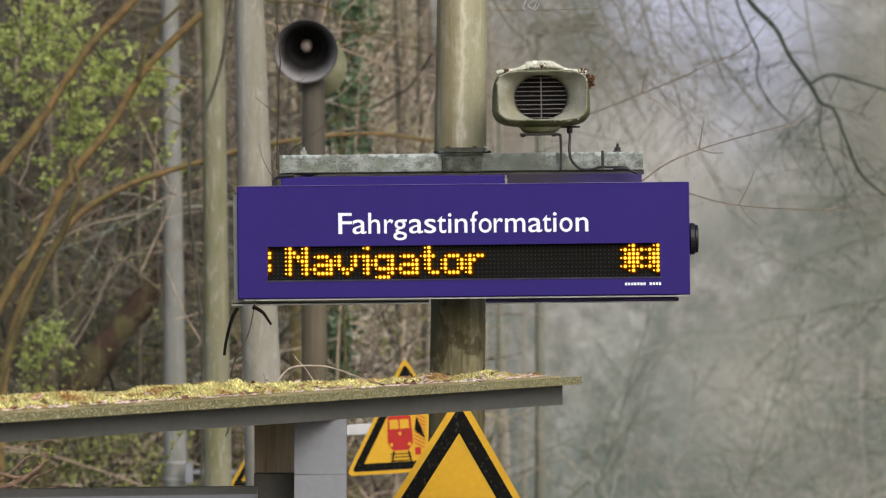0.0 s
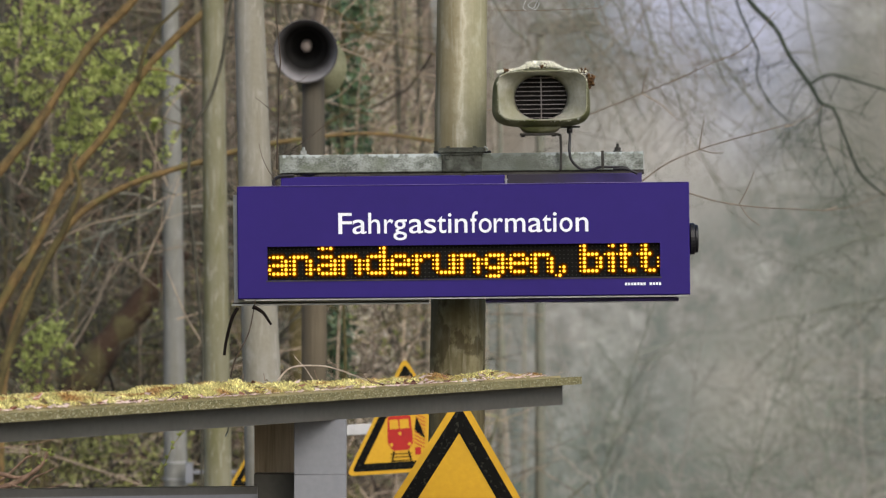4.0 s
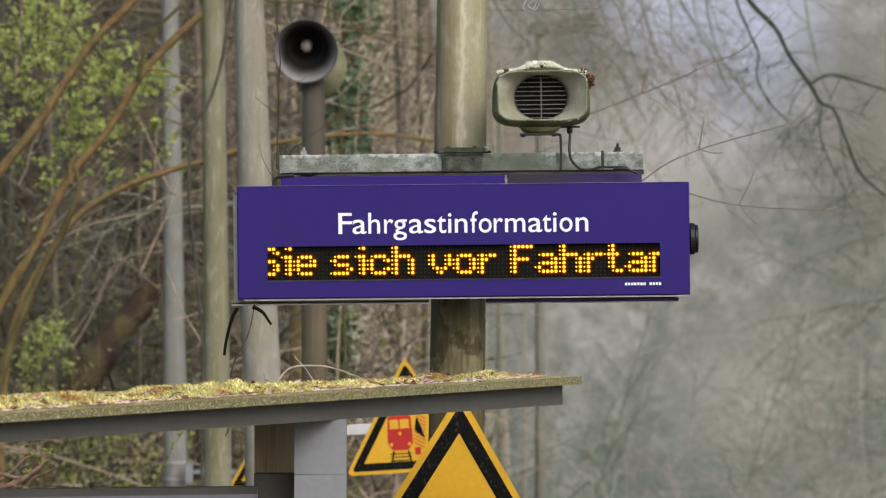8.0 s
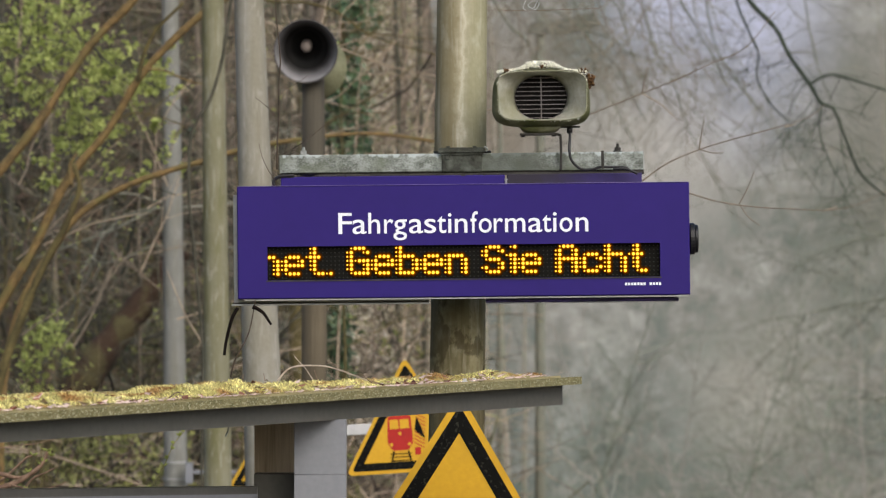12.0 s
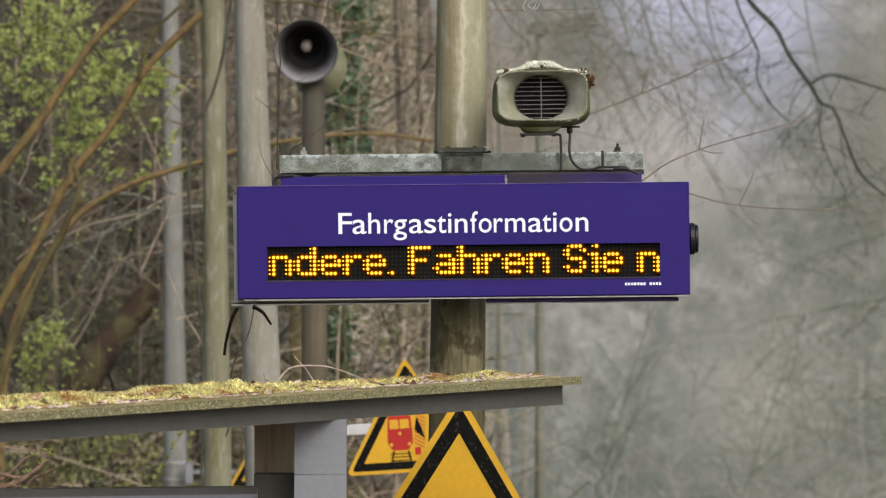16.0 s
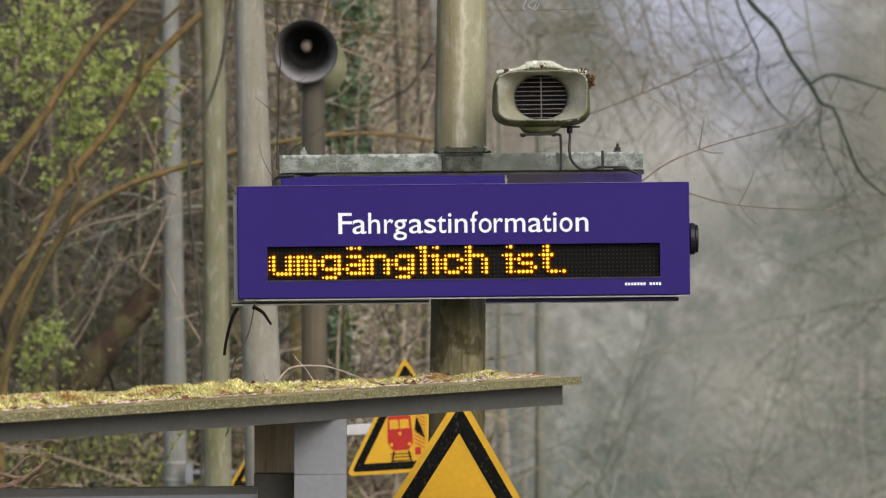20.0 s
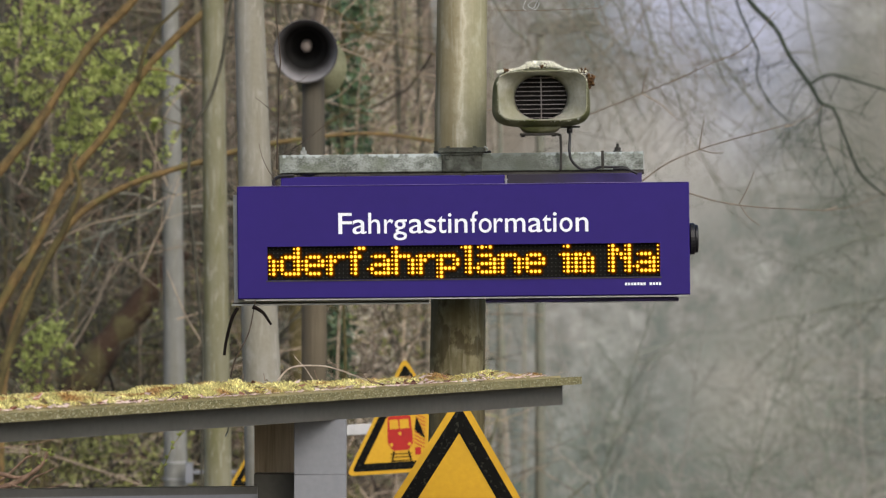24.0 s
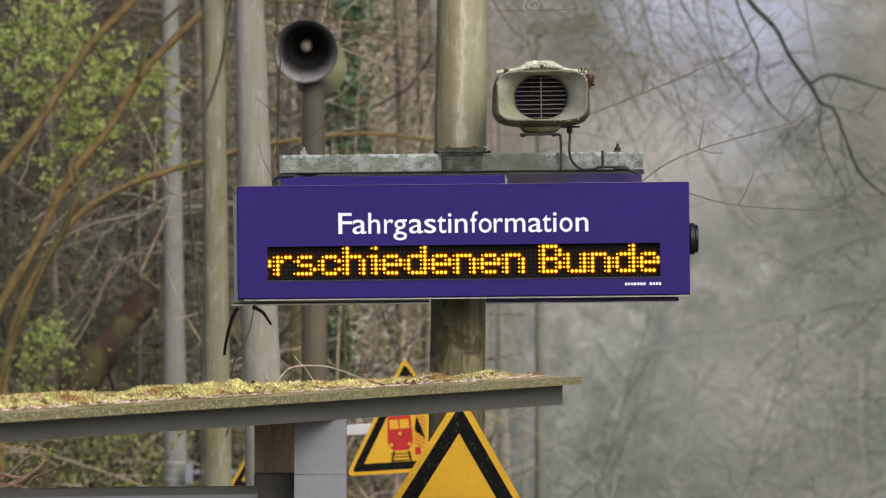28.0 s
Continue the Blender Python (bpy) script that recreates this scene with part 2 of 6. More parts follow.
HORN_LINING = shade_lined("horn_metal_shaded_inward", srgb(158, 157, 160), (0.007, 0.006, 0.006), 0.104, 0.176)
GRILLE = mat("grey_grille_bar", srgb(128, 124, 124), srgb(98, 94, 94), rough=0.6, scale=20, bump=0.03)
DARK_HOLE = mat("near_black_opening", (0.01, 0.009, 0.009), (0.006, 0.006, 0.006), rough=0.9, bump=0)
SLAB = mat("lichen_covered_fibre_cement", srgb(140, 134, 96), srgb(86, 84, 52), rough=0.95, scale=60, fine=330, bump=0.4, contrast=0.34, third=srgb(170, 167, 140), patch=230, stretch=(0.5, 1, 1), turn=1.133, third_at=(0.53, 0.66))
# Lighter copy of the slab: light on the upper sheet's edge painted in.
SLAB_LIT = mat("fibre_cement_lit_edge", srgb(184, 174, 136), srgb(126, 118, 80), rough=0.95, scale=40, fine=300, bump=0.3, contrast=0.4, stretch=(0.3, 1, 1), turn=1.133)
FASCIA = mat("dark_grey_fascia_paint", srgb(92, 91, 86), srgb(80, 80, 75), rough=0.45, scale=4, fine=50, bump=0.03)
POST_PANEL = mat("light_grey_coated_steel", srgb(132, 135, 142), srgb(122, 125, 131), rough=0.45, scale=3, bump=0.02)
TIMBER = mat("weathered_brown_timber", srgb(216, 202, 176), srgb(170, 154, 128), rough=0.85, scale=5, fine=30, bump=0.25, stretch=(8, 8, 0.35), contrast=0.35)
MOSS_BED = mat("brown_moss_and_litter", srgb(164, 146, 96), srgb(110, 94, 58), rough=1.0, scale=30, fine=140, bump=0.6, contrast=0.35, third=srgb(146, 142, 78), patch=30)
MOSS = mat("yellow_green_moss", srgb(250, 243, 172), srgb(140, 134, 66), rough=1.0, scale=16, fine=60, bump=0.4, contrast=0.34, islands=0.6, third=srgb(158, 122, 76), patch=9, third_at=(0.5, 0.62))
DEAD_LEAF = mat("dry_brown_leaf", srgb(156, 106, 84), srgb(88, 50, 42), rough=0.8, scale=10, bump=0.1, islands=0.5)
YELLOW = mat("yellow_sign_film", srgb(216, 171, 40), srgb(196, 151, 32), rough=0.5, scale=5, fine=60, bump=0.02, contrast=0.4, third=srgb(188, 146, 36), patch=5)
SIGN_BLACK = mat("black_sign_film", (0.006, 0.006, 0.0055), (0.009, 0.009, 0.008), rough=0.7, scale=12, bump=0.03, third=(0.034, 0.034, 0.026), patch=75, spec=0.04, third_at=(0.56, 0.66))
SIGN_RED = mat("red_sign_film", srgb(178, 38, 32), srgb(160, 32, 28), rough=0.5, bump=0)
ALU = mat("pale_aluminium", (0.62, 0.63, 0.64), (0.5, 0.51, 0.52), rough=0.45, metal=0.5, scale=6, bump=0.02)


# ---- shape helpers ----
class Shape:
    """Collects rings, boxes and tubes into one mesh."""

    def __init__(self):
        self.v, self.f, self.m = [], [], []

    def add(self, verts, faces, slot=0):
        o = len(self.v)
        self.v += [tuple(p) for p in verts]
        self.f += [tuple(o + i for i in q) for q in faces]
        self.m += [slot] * len(faces)
        return self

    def box(self, x0, x1, y0, y1, z0, z1, slot=0, bevel=0.0):
        bm = bmesh.new()
        bmesh.ops.create_cube(bm, size=1)
        for p in bm.verts:
            p.co = Vector(((x0 + x1) / 2 + p.co.x * (x1 - x0), (y0 + y1) / 2 + p.co.y * (y1 - y0), (z0 + z1) / 2 + p.co.z * (z1 - z0)))
        if bevel:
            bmesh.ops.bevel(bm, geom=bm.edges[:], offset=bevel, segments=2, affect="EDGES", profile=0.6)
        bm.verts.index_update()
        self.add([p.co for p in bm.verts], [[p.index for p in f.verts] for f in bm.faces], slot)
        bm.free()
        return self

    def tube(self, path, radii, n=8, slot=0, caps=True):
        path = [Vector(p) for p in path]
        if not hasattr(radii, "__len__"):
            radii = [radii] * len(path)
        verts, faces, up = [], [], None
        for i, p in enumerate(path):
            d = (path[min(i + 1, len(path) - 1)] - path[max(i - 1, 0)]).normalized()
            if up is None:
                up = d.orthogonal().normalized()
            up = (up - d * up.dot(d)).normalized()
            side = d.cross(up)
            verts += [p + radii[i] * (math.cos(2 * math.pi * j / n) * up + math.sin(2 * math.pi * j / n) * side) for j in range(n)]
        for i in range(len(path) - 1):
            for j in range(n):
                a, b = i * n + j, i * n + (j + 1) % n
                faces.append((a, b, b + n, a + n))
        if caps:
            faces += [tuple(range(n - 1, -1, -1)), tuple(range((len(path) - 1) * n, len(path) * n))]
        return self.add(verts, faces, slot)

    def rings(self, rows, slot=0, close=True, first=False, last=False):
        """Skins equal rings of points, one after another."""
        n = len(rows[0])
        verts = [p for r in rows for p in r]
        faces = []
        for i in range(len(rows) - 1):
            for j in range(n if close else n - 1):
                a, b = i * n + j, i * n + (j + 1) % n
                faces.append((a, b, b + n, a + n))
        if first:
            faces.append(tuple(range(n - 1, -1, -1)))
        if last:
            faces.append(tuple(range((len(rows) - 1) * n, len(rows) * n)))
        return self.add(verts, faces, slot)

    def plate(self, outline, y0, y1, slot=0):
        """A flat plate: an outline in x and z, from y0 to y1."""
        n = len(outline)
        return self.add([(x, y0, z) for x, z in outline] + [(x, y1, z) for x, z in outline],
                        [tuple(range(n)), tuple(range(2 * n - 1, n - 1, -1))] + [(i, i + n, (i + 1) % n + n, (i + 1) % n) for i in range(n)], slot)

    def mesh(self, name, mats, smooth=False):
        me = bpy.data.meshes.new(name)
        me.from_pydata(self.v, [], self.f)
        for m in (mats if isinstance(mats, (list, tuple)) else [mats]):
            me.materials.append(m)
        if any(self.m):
            me.polygons.foreach_set("material_index", self.m)
        if smooth:
            me.polygons.foreach_set("use_smooth", [True] * len(self.f))
        me.update()
        return me


def part(name, shape, material, parent=None, label="", smooth=False):
    """One mesh object under a thing or a part."""
    ob = new(name, shape if isinstance(shape, bpy.types.Mesh) else shape.mesh(name, material, smooth))
    if parent:
        ob.parent = parent
    if label:
        ob["label"] = label
    return ob


def thing(name, label, category, at=(0, 0, 0), turn=(0, 0, 0), group="", kind=""):
    ob = new(name)
    ob.empty_display_size = 0.05
    ob.matrix_basis = pose(*at, *turn)
    return tagged(ob, label, category, group, kind)


def spot(u, v, d):
    """The place d metres off that the camera sees at pixel u across and v down."""
    return Vector(((u - 784) * K * d, d, EYE - (v - 441) * K * d))


def smooth_path(points, steps=5):
    """A curve through the points."""
    p = [Vector(q) for q in points]
    p = [p[0] * 2 - p[1]] + p + [p[-1] * 2 - p[-2]]
    out = []
    for i in range(1, len(p) - 2):
        for s in range(steps):
            t = s / steps
            a, b, c, e = p[i - 1], p[i], p[i + 1], p[i + 2]
            out.append(0.5 * (2 * b + (c - a) * t + (2 * a - 5 * b + 4 * c - e) * t * t + (3 * b - a - 3 * c + e) * t ** 3))
    return out + [p[-2]]


def taper(n, r0, r1):
    return [r0 + (r1 - r0) * i / (n - 1) for i in range(n)]


def rounded(pts, r, n=5):
    """An outline with its corners rounded by r."""
    out = []
    for i, q in enumerate(pts):
        q, a, b = Vector(q), Vector(pts[i - 1]), Vector(pts[(i + 1) % len(pts)])
        a, b = q + (a - q).normalized() * r, q + (b - q).normalized() * r
        out += [tuple((1 - t) ** 2 * a + 2 * t * (1 - t) * q + t * t * b) for t in (k / n for k in range(n + 1))]
    return out


def scaled_text(words, width, height, material, name, depth=0.0008):
    """Words in the built-in font, fitted to a width and a capital height, standing in x and z."""
    cu = bpy.data.curves.new(name, "FONT")
    cu.body, cu.size, cu.extrude, cu.offset = words, 1.0, 0.004, 0.005
    cu.resolution_u = 6
    ob = new(name, cu)
    me = bpy.data.meshes.new_from_object(ob.evaluated_get(bpy.context.evaluated_depsgraph_get()))
    bpy.data.objects.remove(ob)
    co = np.empty(len(me.vertices) * 3)
    me.vertices.foreach_get("co", co)
    co = co.reshape(-1, 3)
    x, y, z = co[:, 0].copy(), co[:, 1].copy(), co[:, 2].copy()
    x = (x - x.min()) / (x.max() - x.min()) * width - width / 2
    cap = 0.729
    co[:, 0], co[:, 1], co[:, 2] = x, z / 0.004 * depth, y / cap * height
    me.vertices.foreach_set("co", co.ravel())
    me.materials.clear()
    me.materials.append(material)
    me.update()
    return me


# ---- ground and far distance ----
def height(x, y):
    """The strip along the line is flat; a wooded bank climbs beyond it on one side; on the other the ground drops below
    the camera's view.
    """
    edge = 0.9 + 0.004 * max(y - 45, 0)
    s = min(max((edge - x) / 2.0, 0), 1)
    s = s * s * (3 - 2 * s)
    bank = s * min(max(y - 44, 0) * 0.20, 12)
    # sinks the ground to fit the camera's view, so the backdrop shows
    dip = -(1 - s) * min(max(y - 40, 0) * 0.075, 20)
    bank -= 0.3 * min(max(40 - y, 0) / 4, 1) if y > -10 else 0
    bump = 0.25 * noise.noise((x * 0.5, y * 0.5, 0)) * min(max(y - 42, 0) / 6, 1)
    return bank + dip + bump * (0.4 + s)


def build_ground():
    xs = [-900, -400, -150, -60, -30, -18] + [-12 + 0.5 * i for i in range(49)] + [18, 30, 60, 150, 400, 900]
    ys = [-600, -200, -60, -20, 0, 15, 30, 40] + [42 + 0.7 * i for i in range(60)] + [90, 100, 115, 130, 150, 180, 220, 300, 420, 600, 900]
    s = Shape()
    s.rings([[(x, y, height(x, y)) for x in xs] for y in ys], close=False)
    return tagged(part("ground", s, LITTER, smooth=True), "woodland ground covered in brown dead leaves", "ground", kind="structure")


def build_platform():
    """The platform on which the posts and the shelter stand."""
    s = Shape()
    s.box(-3.6, 1.6, -6, 40, -0.9, 0.004, bevel=0.02)
    return tagged(part("pavement", s, PAVING), "grey asphalt platform surface", "platform", kind="structure")


PAVING = mat("worn_asphalt", (0.07, 0.07, 0.068), (0.045, 0.045, 0.043), rough=0.95, scale=3, fine=120, bump=0.3)
# The dark second tone paints in shaded hollows of the ground.
LITTER = mat("leaf_litter_ground", srgb(112, 94, 79), srgb(38, 31, 26), rough=1.0, scale=1.6, fine=14, bump=0.6, contrast=0.3, third=srgb(96, 98, 66), patch=0.6)
build_ground()
build_platform()


def build_backdrop():
    """A glowing sheet far behind everything, painted with misty woods and pale sky over them."""
    m = bpy.data.materials.new("painted_misty_woods")
    m.use_nodes = True
    t = m.node_tree
    n, link = t.nodes, t.links.new
    n.remove(n["Principled BSDF"])
    co = n.new("ShaderNodeTexCoord")
    mp = n.new("ShaderNodeMapping")
    mp.inputs["Scale"].default_value = (1, 1, 1.1)
    link(co.outputs["Object"], mp.inputs[0])
    tex, fine = n.new("ShaderNodeTexNoise"), n.new("ShaderNodeTexNoise")
    tex.inputs["Scale"].default_value, tex.inputs["Detail"].default_value, tex.inputs["Roughness"].default_value = 0.085, 5, 0.55
    fine.inputs["Scale"].default_value, fine.inputs["Detail"].default_value, fine.inputs["Roughness"].default_value = 0.6, 6, 0.7
    link(mp.outputs[0], tex.inputs["Vector"])
    link(mp.outputs[0], fine.inputs["Vector"])
    both = n.new("ShaderNodeMix")
    both.inputs[0].default_value = 0.5
    link(tex.outputs[0], both.inputs[2])
    link(fine.outputs[0], both.inputs[3])
    # Haze is put into these pale, close tones.
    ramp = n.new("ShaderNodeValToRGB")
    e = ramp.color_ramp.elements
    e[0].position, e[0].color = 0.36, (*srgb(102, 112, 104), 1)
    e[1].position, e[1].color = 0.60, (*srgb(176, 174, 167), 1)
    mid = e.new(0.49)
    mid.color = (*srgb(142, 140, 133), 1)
    ridge_in = None
    for scale, gain in ((0.34, 0.03), (0.75, 0.045), (1.5, 0.05)):     # thin branching lines of far twigs
        lines = n.new("ShaderNodeTexNoise")
        lines.inputs["Scale"].default_value, lines.inputs["Detail"].default_value, lines.inputs["Distortion"].default_value = scale, 3, 0.6
        link(co.outputs["Object"], lines.inputs["Vector"])
        off, near = n.new("ShaderNodeMath"), n.new("ShaderNodeMapRange")
        off.operation = "COMPARE"
        sub = n.new("ShaderNodeMath")
        sub.operation = "SUBTRACT"
        sub.inputs[1].default_value = 0.5
        link(lines.outputs[0], sub.inputs[0])
        mag = n.new("ShaderNodeMath")
        mag.operation = "ABSOLUTE"
        link(sub.outputs[0], mag.inputs[0])
        near.inputs[1].default_value, near.inputs[2].default_value = 0.0, 0.022
        near.inputs[3].default_value, near.inputs[4].default_value = -gain, 0.0
        link(mag.outputs[0], near.inputs[0])
        n.remove(off)
        add = n.new("ShaderNodeMath")
        link(both.outputs[0] if ridge_in is None else ridge_in, add.inputs[0])
        link(near.outputs[0], add.inputs[1])
        ridge_in = add.outputs[0]
    link(ridge_in, ramp.inputs[0])
    sep = n.new("ShaderNodeSeparateXYZ")
    link(co.outputs["Object"], sep.inputs[0])
    warp = n.new("ShaderNodeMath")
    warp.operation = "MULTIPLY_ADD"
    link(tex.outputs[0], warp.inputs[0])
    warp.inputs[1].default_value = 14.0
    link(sep.outputs[2], warp.inputs[2])
    rise = n.new("ShaderNodeMapRange")
    rise.inputs[1].default_value, rise.inputs[2].default_value = 13.0, 24.0
    rise.interpolation_type = "SMOOTHSTEP"
    link(warp.outputs[0], rise.inputs[0])
    gap = n.new("ShaderNodeMath")                # sky tint, placed to fit the camera's view
    gap.operation = "SUBTRACT"
    link(sep.outputs[0], gap.inputs[0])
    gap.inputs[1].default_value = 16.6
    far = n.new("ShaderNodeMath")
    far.operation = "ABSOLUTE"
    link(gap.outputs[0], far.inputs[0])
    side = n.new("ShaderNodeMapRange")
    side.interpolation_type = "SMOOTHSTEP"
    side.inputs[1].default_value, side.inputs[2].default_value = 2.5, 9.0
    side.inputs[3].default_value, side.inputs[4].default_value = 0.95, 0.05
    link(far.outputs[0], side.inputs[0])
    amount = n.new("ShaderNodeMath")
    amount.operation = "MULTIPLY"
    link(rise.outputs[0], amount.inputs[0])
    link(side.outputs[0], amount.inputs[1])
    mx = n.new("ShaderNodeMix")
    mx.data_type = "RGBA"
    link(amount.outputs[0], mx.inputs[0])
    link(ramp.outputs[0], mx.inputs[6])
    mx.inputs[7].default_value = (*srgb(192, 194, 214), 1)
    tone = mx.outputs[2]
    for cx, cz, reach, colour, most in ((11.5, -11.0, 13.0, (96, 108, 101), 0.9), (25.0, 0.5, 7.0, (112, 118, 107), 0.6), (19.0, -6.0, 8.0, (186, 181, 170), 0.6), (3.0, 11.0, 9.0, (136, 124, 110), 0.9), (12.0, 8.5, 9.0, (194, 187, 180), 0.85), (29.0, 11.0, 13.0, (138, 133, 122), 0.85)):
        where = n.new("ShaderNodeVectorMath")      # soft dark and light patches, placed to fit the camera's view
        where.operation = "DISTANCE"
        place = n.new("ShaderNodeCombineXYZ")
        link(sep.outputs[0], place.inputs[0])
        link(sep.outputs[2], place.inputs[2])
        link(place.outputs[0], where.inputs[0])
        where.inputs[1].default_value = (cx, 0, cz)
        rag = n.new("ShaderNodeMath")
        rag.operation = "MULTIPLY_ADD"
        link(fine.outputs[0], rag.inputs[0])
        rag.inputs[1].default_value = reach * 0.9
        link(where.outputs["Value"], rag.inputs[2])
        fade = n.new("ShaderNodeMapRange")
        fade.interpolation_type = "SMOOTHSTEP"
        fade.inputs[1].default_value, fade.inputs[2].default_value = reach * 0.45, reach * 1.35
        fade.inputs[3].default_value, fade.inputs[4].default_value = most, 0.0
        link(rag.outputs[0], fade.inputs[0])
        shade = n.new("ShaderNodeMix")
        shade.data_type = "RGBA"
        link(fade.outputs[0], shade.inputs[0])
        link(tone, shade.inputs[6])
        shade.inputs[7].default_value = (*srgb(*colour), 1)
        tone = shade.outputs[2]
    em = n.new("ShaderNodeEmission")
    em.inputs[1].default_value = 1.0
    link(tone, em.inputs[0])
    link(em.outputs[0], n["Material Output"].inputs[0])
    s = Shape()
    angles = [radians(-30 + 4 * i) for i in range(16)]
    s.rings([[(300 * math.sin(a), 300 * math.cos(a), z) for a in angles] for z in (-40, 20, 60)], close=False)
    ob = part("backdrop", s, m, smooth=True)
    return tagged(ob, "glowing painted backdrop of misty grey-brown woods under pale sky", "backdrop", kind="structure")


build_backdrop()


# ---- posts ----
def post(label, group, d, u, r, lean, material, top, slope=0.006, name="lamp_post", base=0.0, lower=None, lower_label="darker lower shaft with flaking paint"):
    """A tapered round post that stands on the platform; u: its pixel column at eye level, r: its radius there, lean:
    metres across per metre up.
    """
    x = (u - 784) * K * d
    ob = thing(name, label, "post", (x - lean * EYE, d, 0), group=group)
    foot = [] if base == 0 else [base]
    s = Shape()
    zs = foot + [0, 0.6, 1.5, 2.2, 2.8, 3.3, 4.0, 5.0, 6.0, top]
    s.tube([(lean * z, 0, z) for z in zs if z <= top], [max(r + slope * (EYE - z), 0.02) for z in zs if z <= top], 24)
    part("shaft", s, material, ob, smooth=True)
    if lower:
        low = Shape()                # the lower shaft has a colour of its own
        zs = [0.05, 0.6, 1.5, 2.2, 2.8, 3.05]
        low.tube([(lean * z, 0, z) for z in zs], [r + slope * (EYE - z) + 0.0012 for z in zs], 24)
        part("lower_shaft", low, lower, ob, lower_label, smooth=True)
    b = Shape()
    rb = r + slope * EYE
    b.tube([(lean * base, 0, base), (lean * base, 0, base + 0.05)], rb * 1.35, 24)
    part("base_collar", b, DARK_IRON, ob)
    return ob


POST_FAR = mat("grey_green_post_paint", srgb(132, 134, 122), srgb(110, 114, 102), rough=0.7, scale=1.5, bump=0.02)
post("tall tapered steel post streaked with green algae, carrying the information sign", "posts along the platform", 15.30, 812.3, 0.0815, 0.0129, POST, 7.6, lower=PEELING)
post("grey tapered steel lamp post leaning slightly", "posts along the platform", 22.0, 455.6, 0.0770, -0.0340, POST_GREY, 7.2, slope=0.011)
post("greenish-grey tapered lamp post with algae", "posts along the platform", 30.0, 381.5, 0.0750, -0.010, POST_GREEN, 7.4, slope=0.006)
post("pale grey lamp post with strapped cabinet", "posts along the platform", 39.0, 306.3, 0.080, -0.012, POST_BLUE, 7.4, slope=0.0074)
post("brown-grey post carrying two horn loudspeakers", "posts along the platform", 26.0, 555.5, 0.0625, -0.004, POST_DARK, 4.0, slope=0.004, name="speaker_post", lower=POST_BROWN, lower_label="brown weathered lower shaft")
post("distant grey lamp post", "posts along the platform", 88.0, 956.0, 0.085, 0, POST_FAR, 7.2, slope=0.002, base=height(1.7, 88.0))
post("distant grey lamp post", "posts along the platform", 104.0, 885.0, 0.06, 0, POST_FAR, 7.0, slope=0.002, base=height(1.2, 104.0))


LAMP_GREY = mat("dull_green_grey_paint", srgb(102, 104, 96), srgb(84, 87, 80), rough=0.8, scale=3, bump=0.02)


def lamp_head():
    ob = thing("street_lamp", "distant grey lamp head on a post", "lamp", tuple(spot(960, 50, 88.0)))
    s = Shape()
    s.plate(rounded([(-0.32, -0.10), (0.40, -0.12), (1.05, 0.04), (0.90, 0.28), (0.20, 0.12), (-0.20, 0.08)], 0.04), -0.15, 0.15)
    part("head", s, LAMP_GREY, ob)
    a = Shape()
    a.tube([(-0.05, 0, -0.5), (-0.05, 0, -0.04)], 0.075, 10)
    part("neck", a, LAMP_GREY, ob)


lamp_head()


# ---- information sign ----
SIGN = thing("information_sign", "purple information sign with scrolling amber LED text on a post", "information sign",
             tuple(spot(820, 427, 15.0)), (0, -0.6, 0))
X0, X1, Z0, Z1 = -0.590, 0.5916, -0.1125, -0.0110    # window


def sign_cover():
    """A shallow folded cover with the display window cut through it."""
    s = Shape()
    a = [(-0.680, -0.168), (0.681, -0.168), (0.681, 0.1705), (-0.680, 0.1705)]
    w = [(X0, Z0), (X1, Z0), (X1, Z1), (X0, Z1)]
    ring = lambda o, y, i=0.0: [(x + (i if x < 0 else -i), y, z + (i if k < 2 else -i)) for k, (x, z) in enumerate(o)]
    s.rings([ring(a, 0.10), ring(a, 0.003), ring(a, 0.0, 0.003), ring(w, 0.0), ring(w, 0.0035)])
    s.rings([ring(w, 0.0035), ring(a, 0.0035, 0.004), ring(a, 0.10, 0.002), ring(a, 0.10)])
    return s


cover = part("front_cover", sign_cover(), PURPLE, SIGN, "purple enamelled cover")
# Thin pale strip standing in for light caught by the rounded edge.
worn = Shape()
worn.box(-0.6775, 0.6785, -0.0006, 0.05, 0.1707, 0.1722, bevel=0.0005)
part("cover_edge", worn, PURPLE_HIGHLIGHT, cover, "pale strip painted as the upper edge's highlight")
lip = Shape()
lip.box(X0 - 0.004, X1 + 0.004, -0.002, 0.006, Z0 - 0.004, Z0 - 0.0005)
part("window_lip", lip, UNDERSIDE, cover, "worn lower window edge")
letter_width = dict(F=24, a=25, h=21, r=16.5, g=24, s=21, t=16, i=6.5, n=22.5, f=13, o=23, m=36)
starts = (599, 624, 652, 680, 696.5, 724, 751, 774, 793, 805, 833, 847.5, 874, 894, 935, 960, 979, 990.5, 1019)
for ch, u in zip("Fahrgastinformation", starts):
    w = letter_width[ch] * 0.0017
    ob = part("letter", scaled_text(ch, w, 0.0665, WHITE, "letter"), None, cover, "white letter")
    ob.location = ((u - 820) * 0.0017 + w / 2, -0.0012, 0.0258)
for k in range(12):                  # a maker's mark, too small to read
    if k == 7:
        continue
    bar = Shape()
    bar.box(0.4845 + 0.0093 * k, 0.4915 + 0.0093 * k, -0.0012, -0.0002, -0.1380, -0.1300)
    part("maker_mark", bar, WHITE, cover, "small white printed bar")
house = Shape()
house.box(-0.693, -0.105, 0.035, 0.145, -0.1795, 0.146, bevel=0.003)
house.box(-0.1045, 0.0645, 0.035, 0.145, -0.160, 0.146)
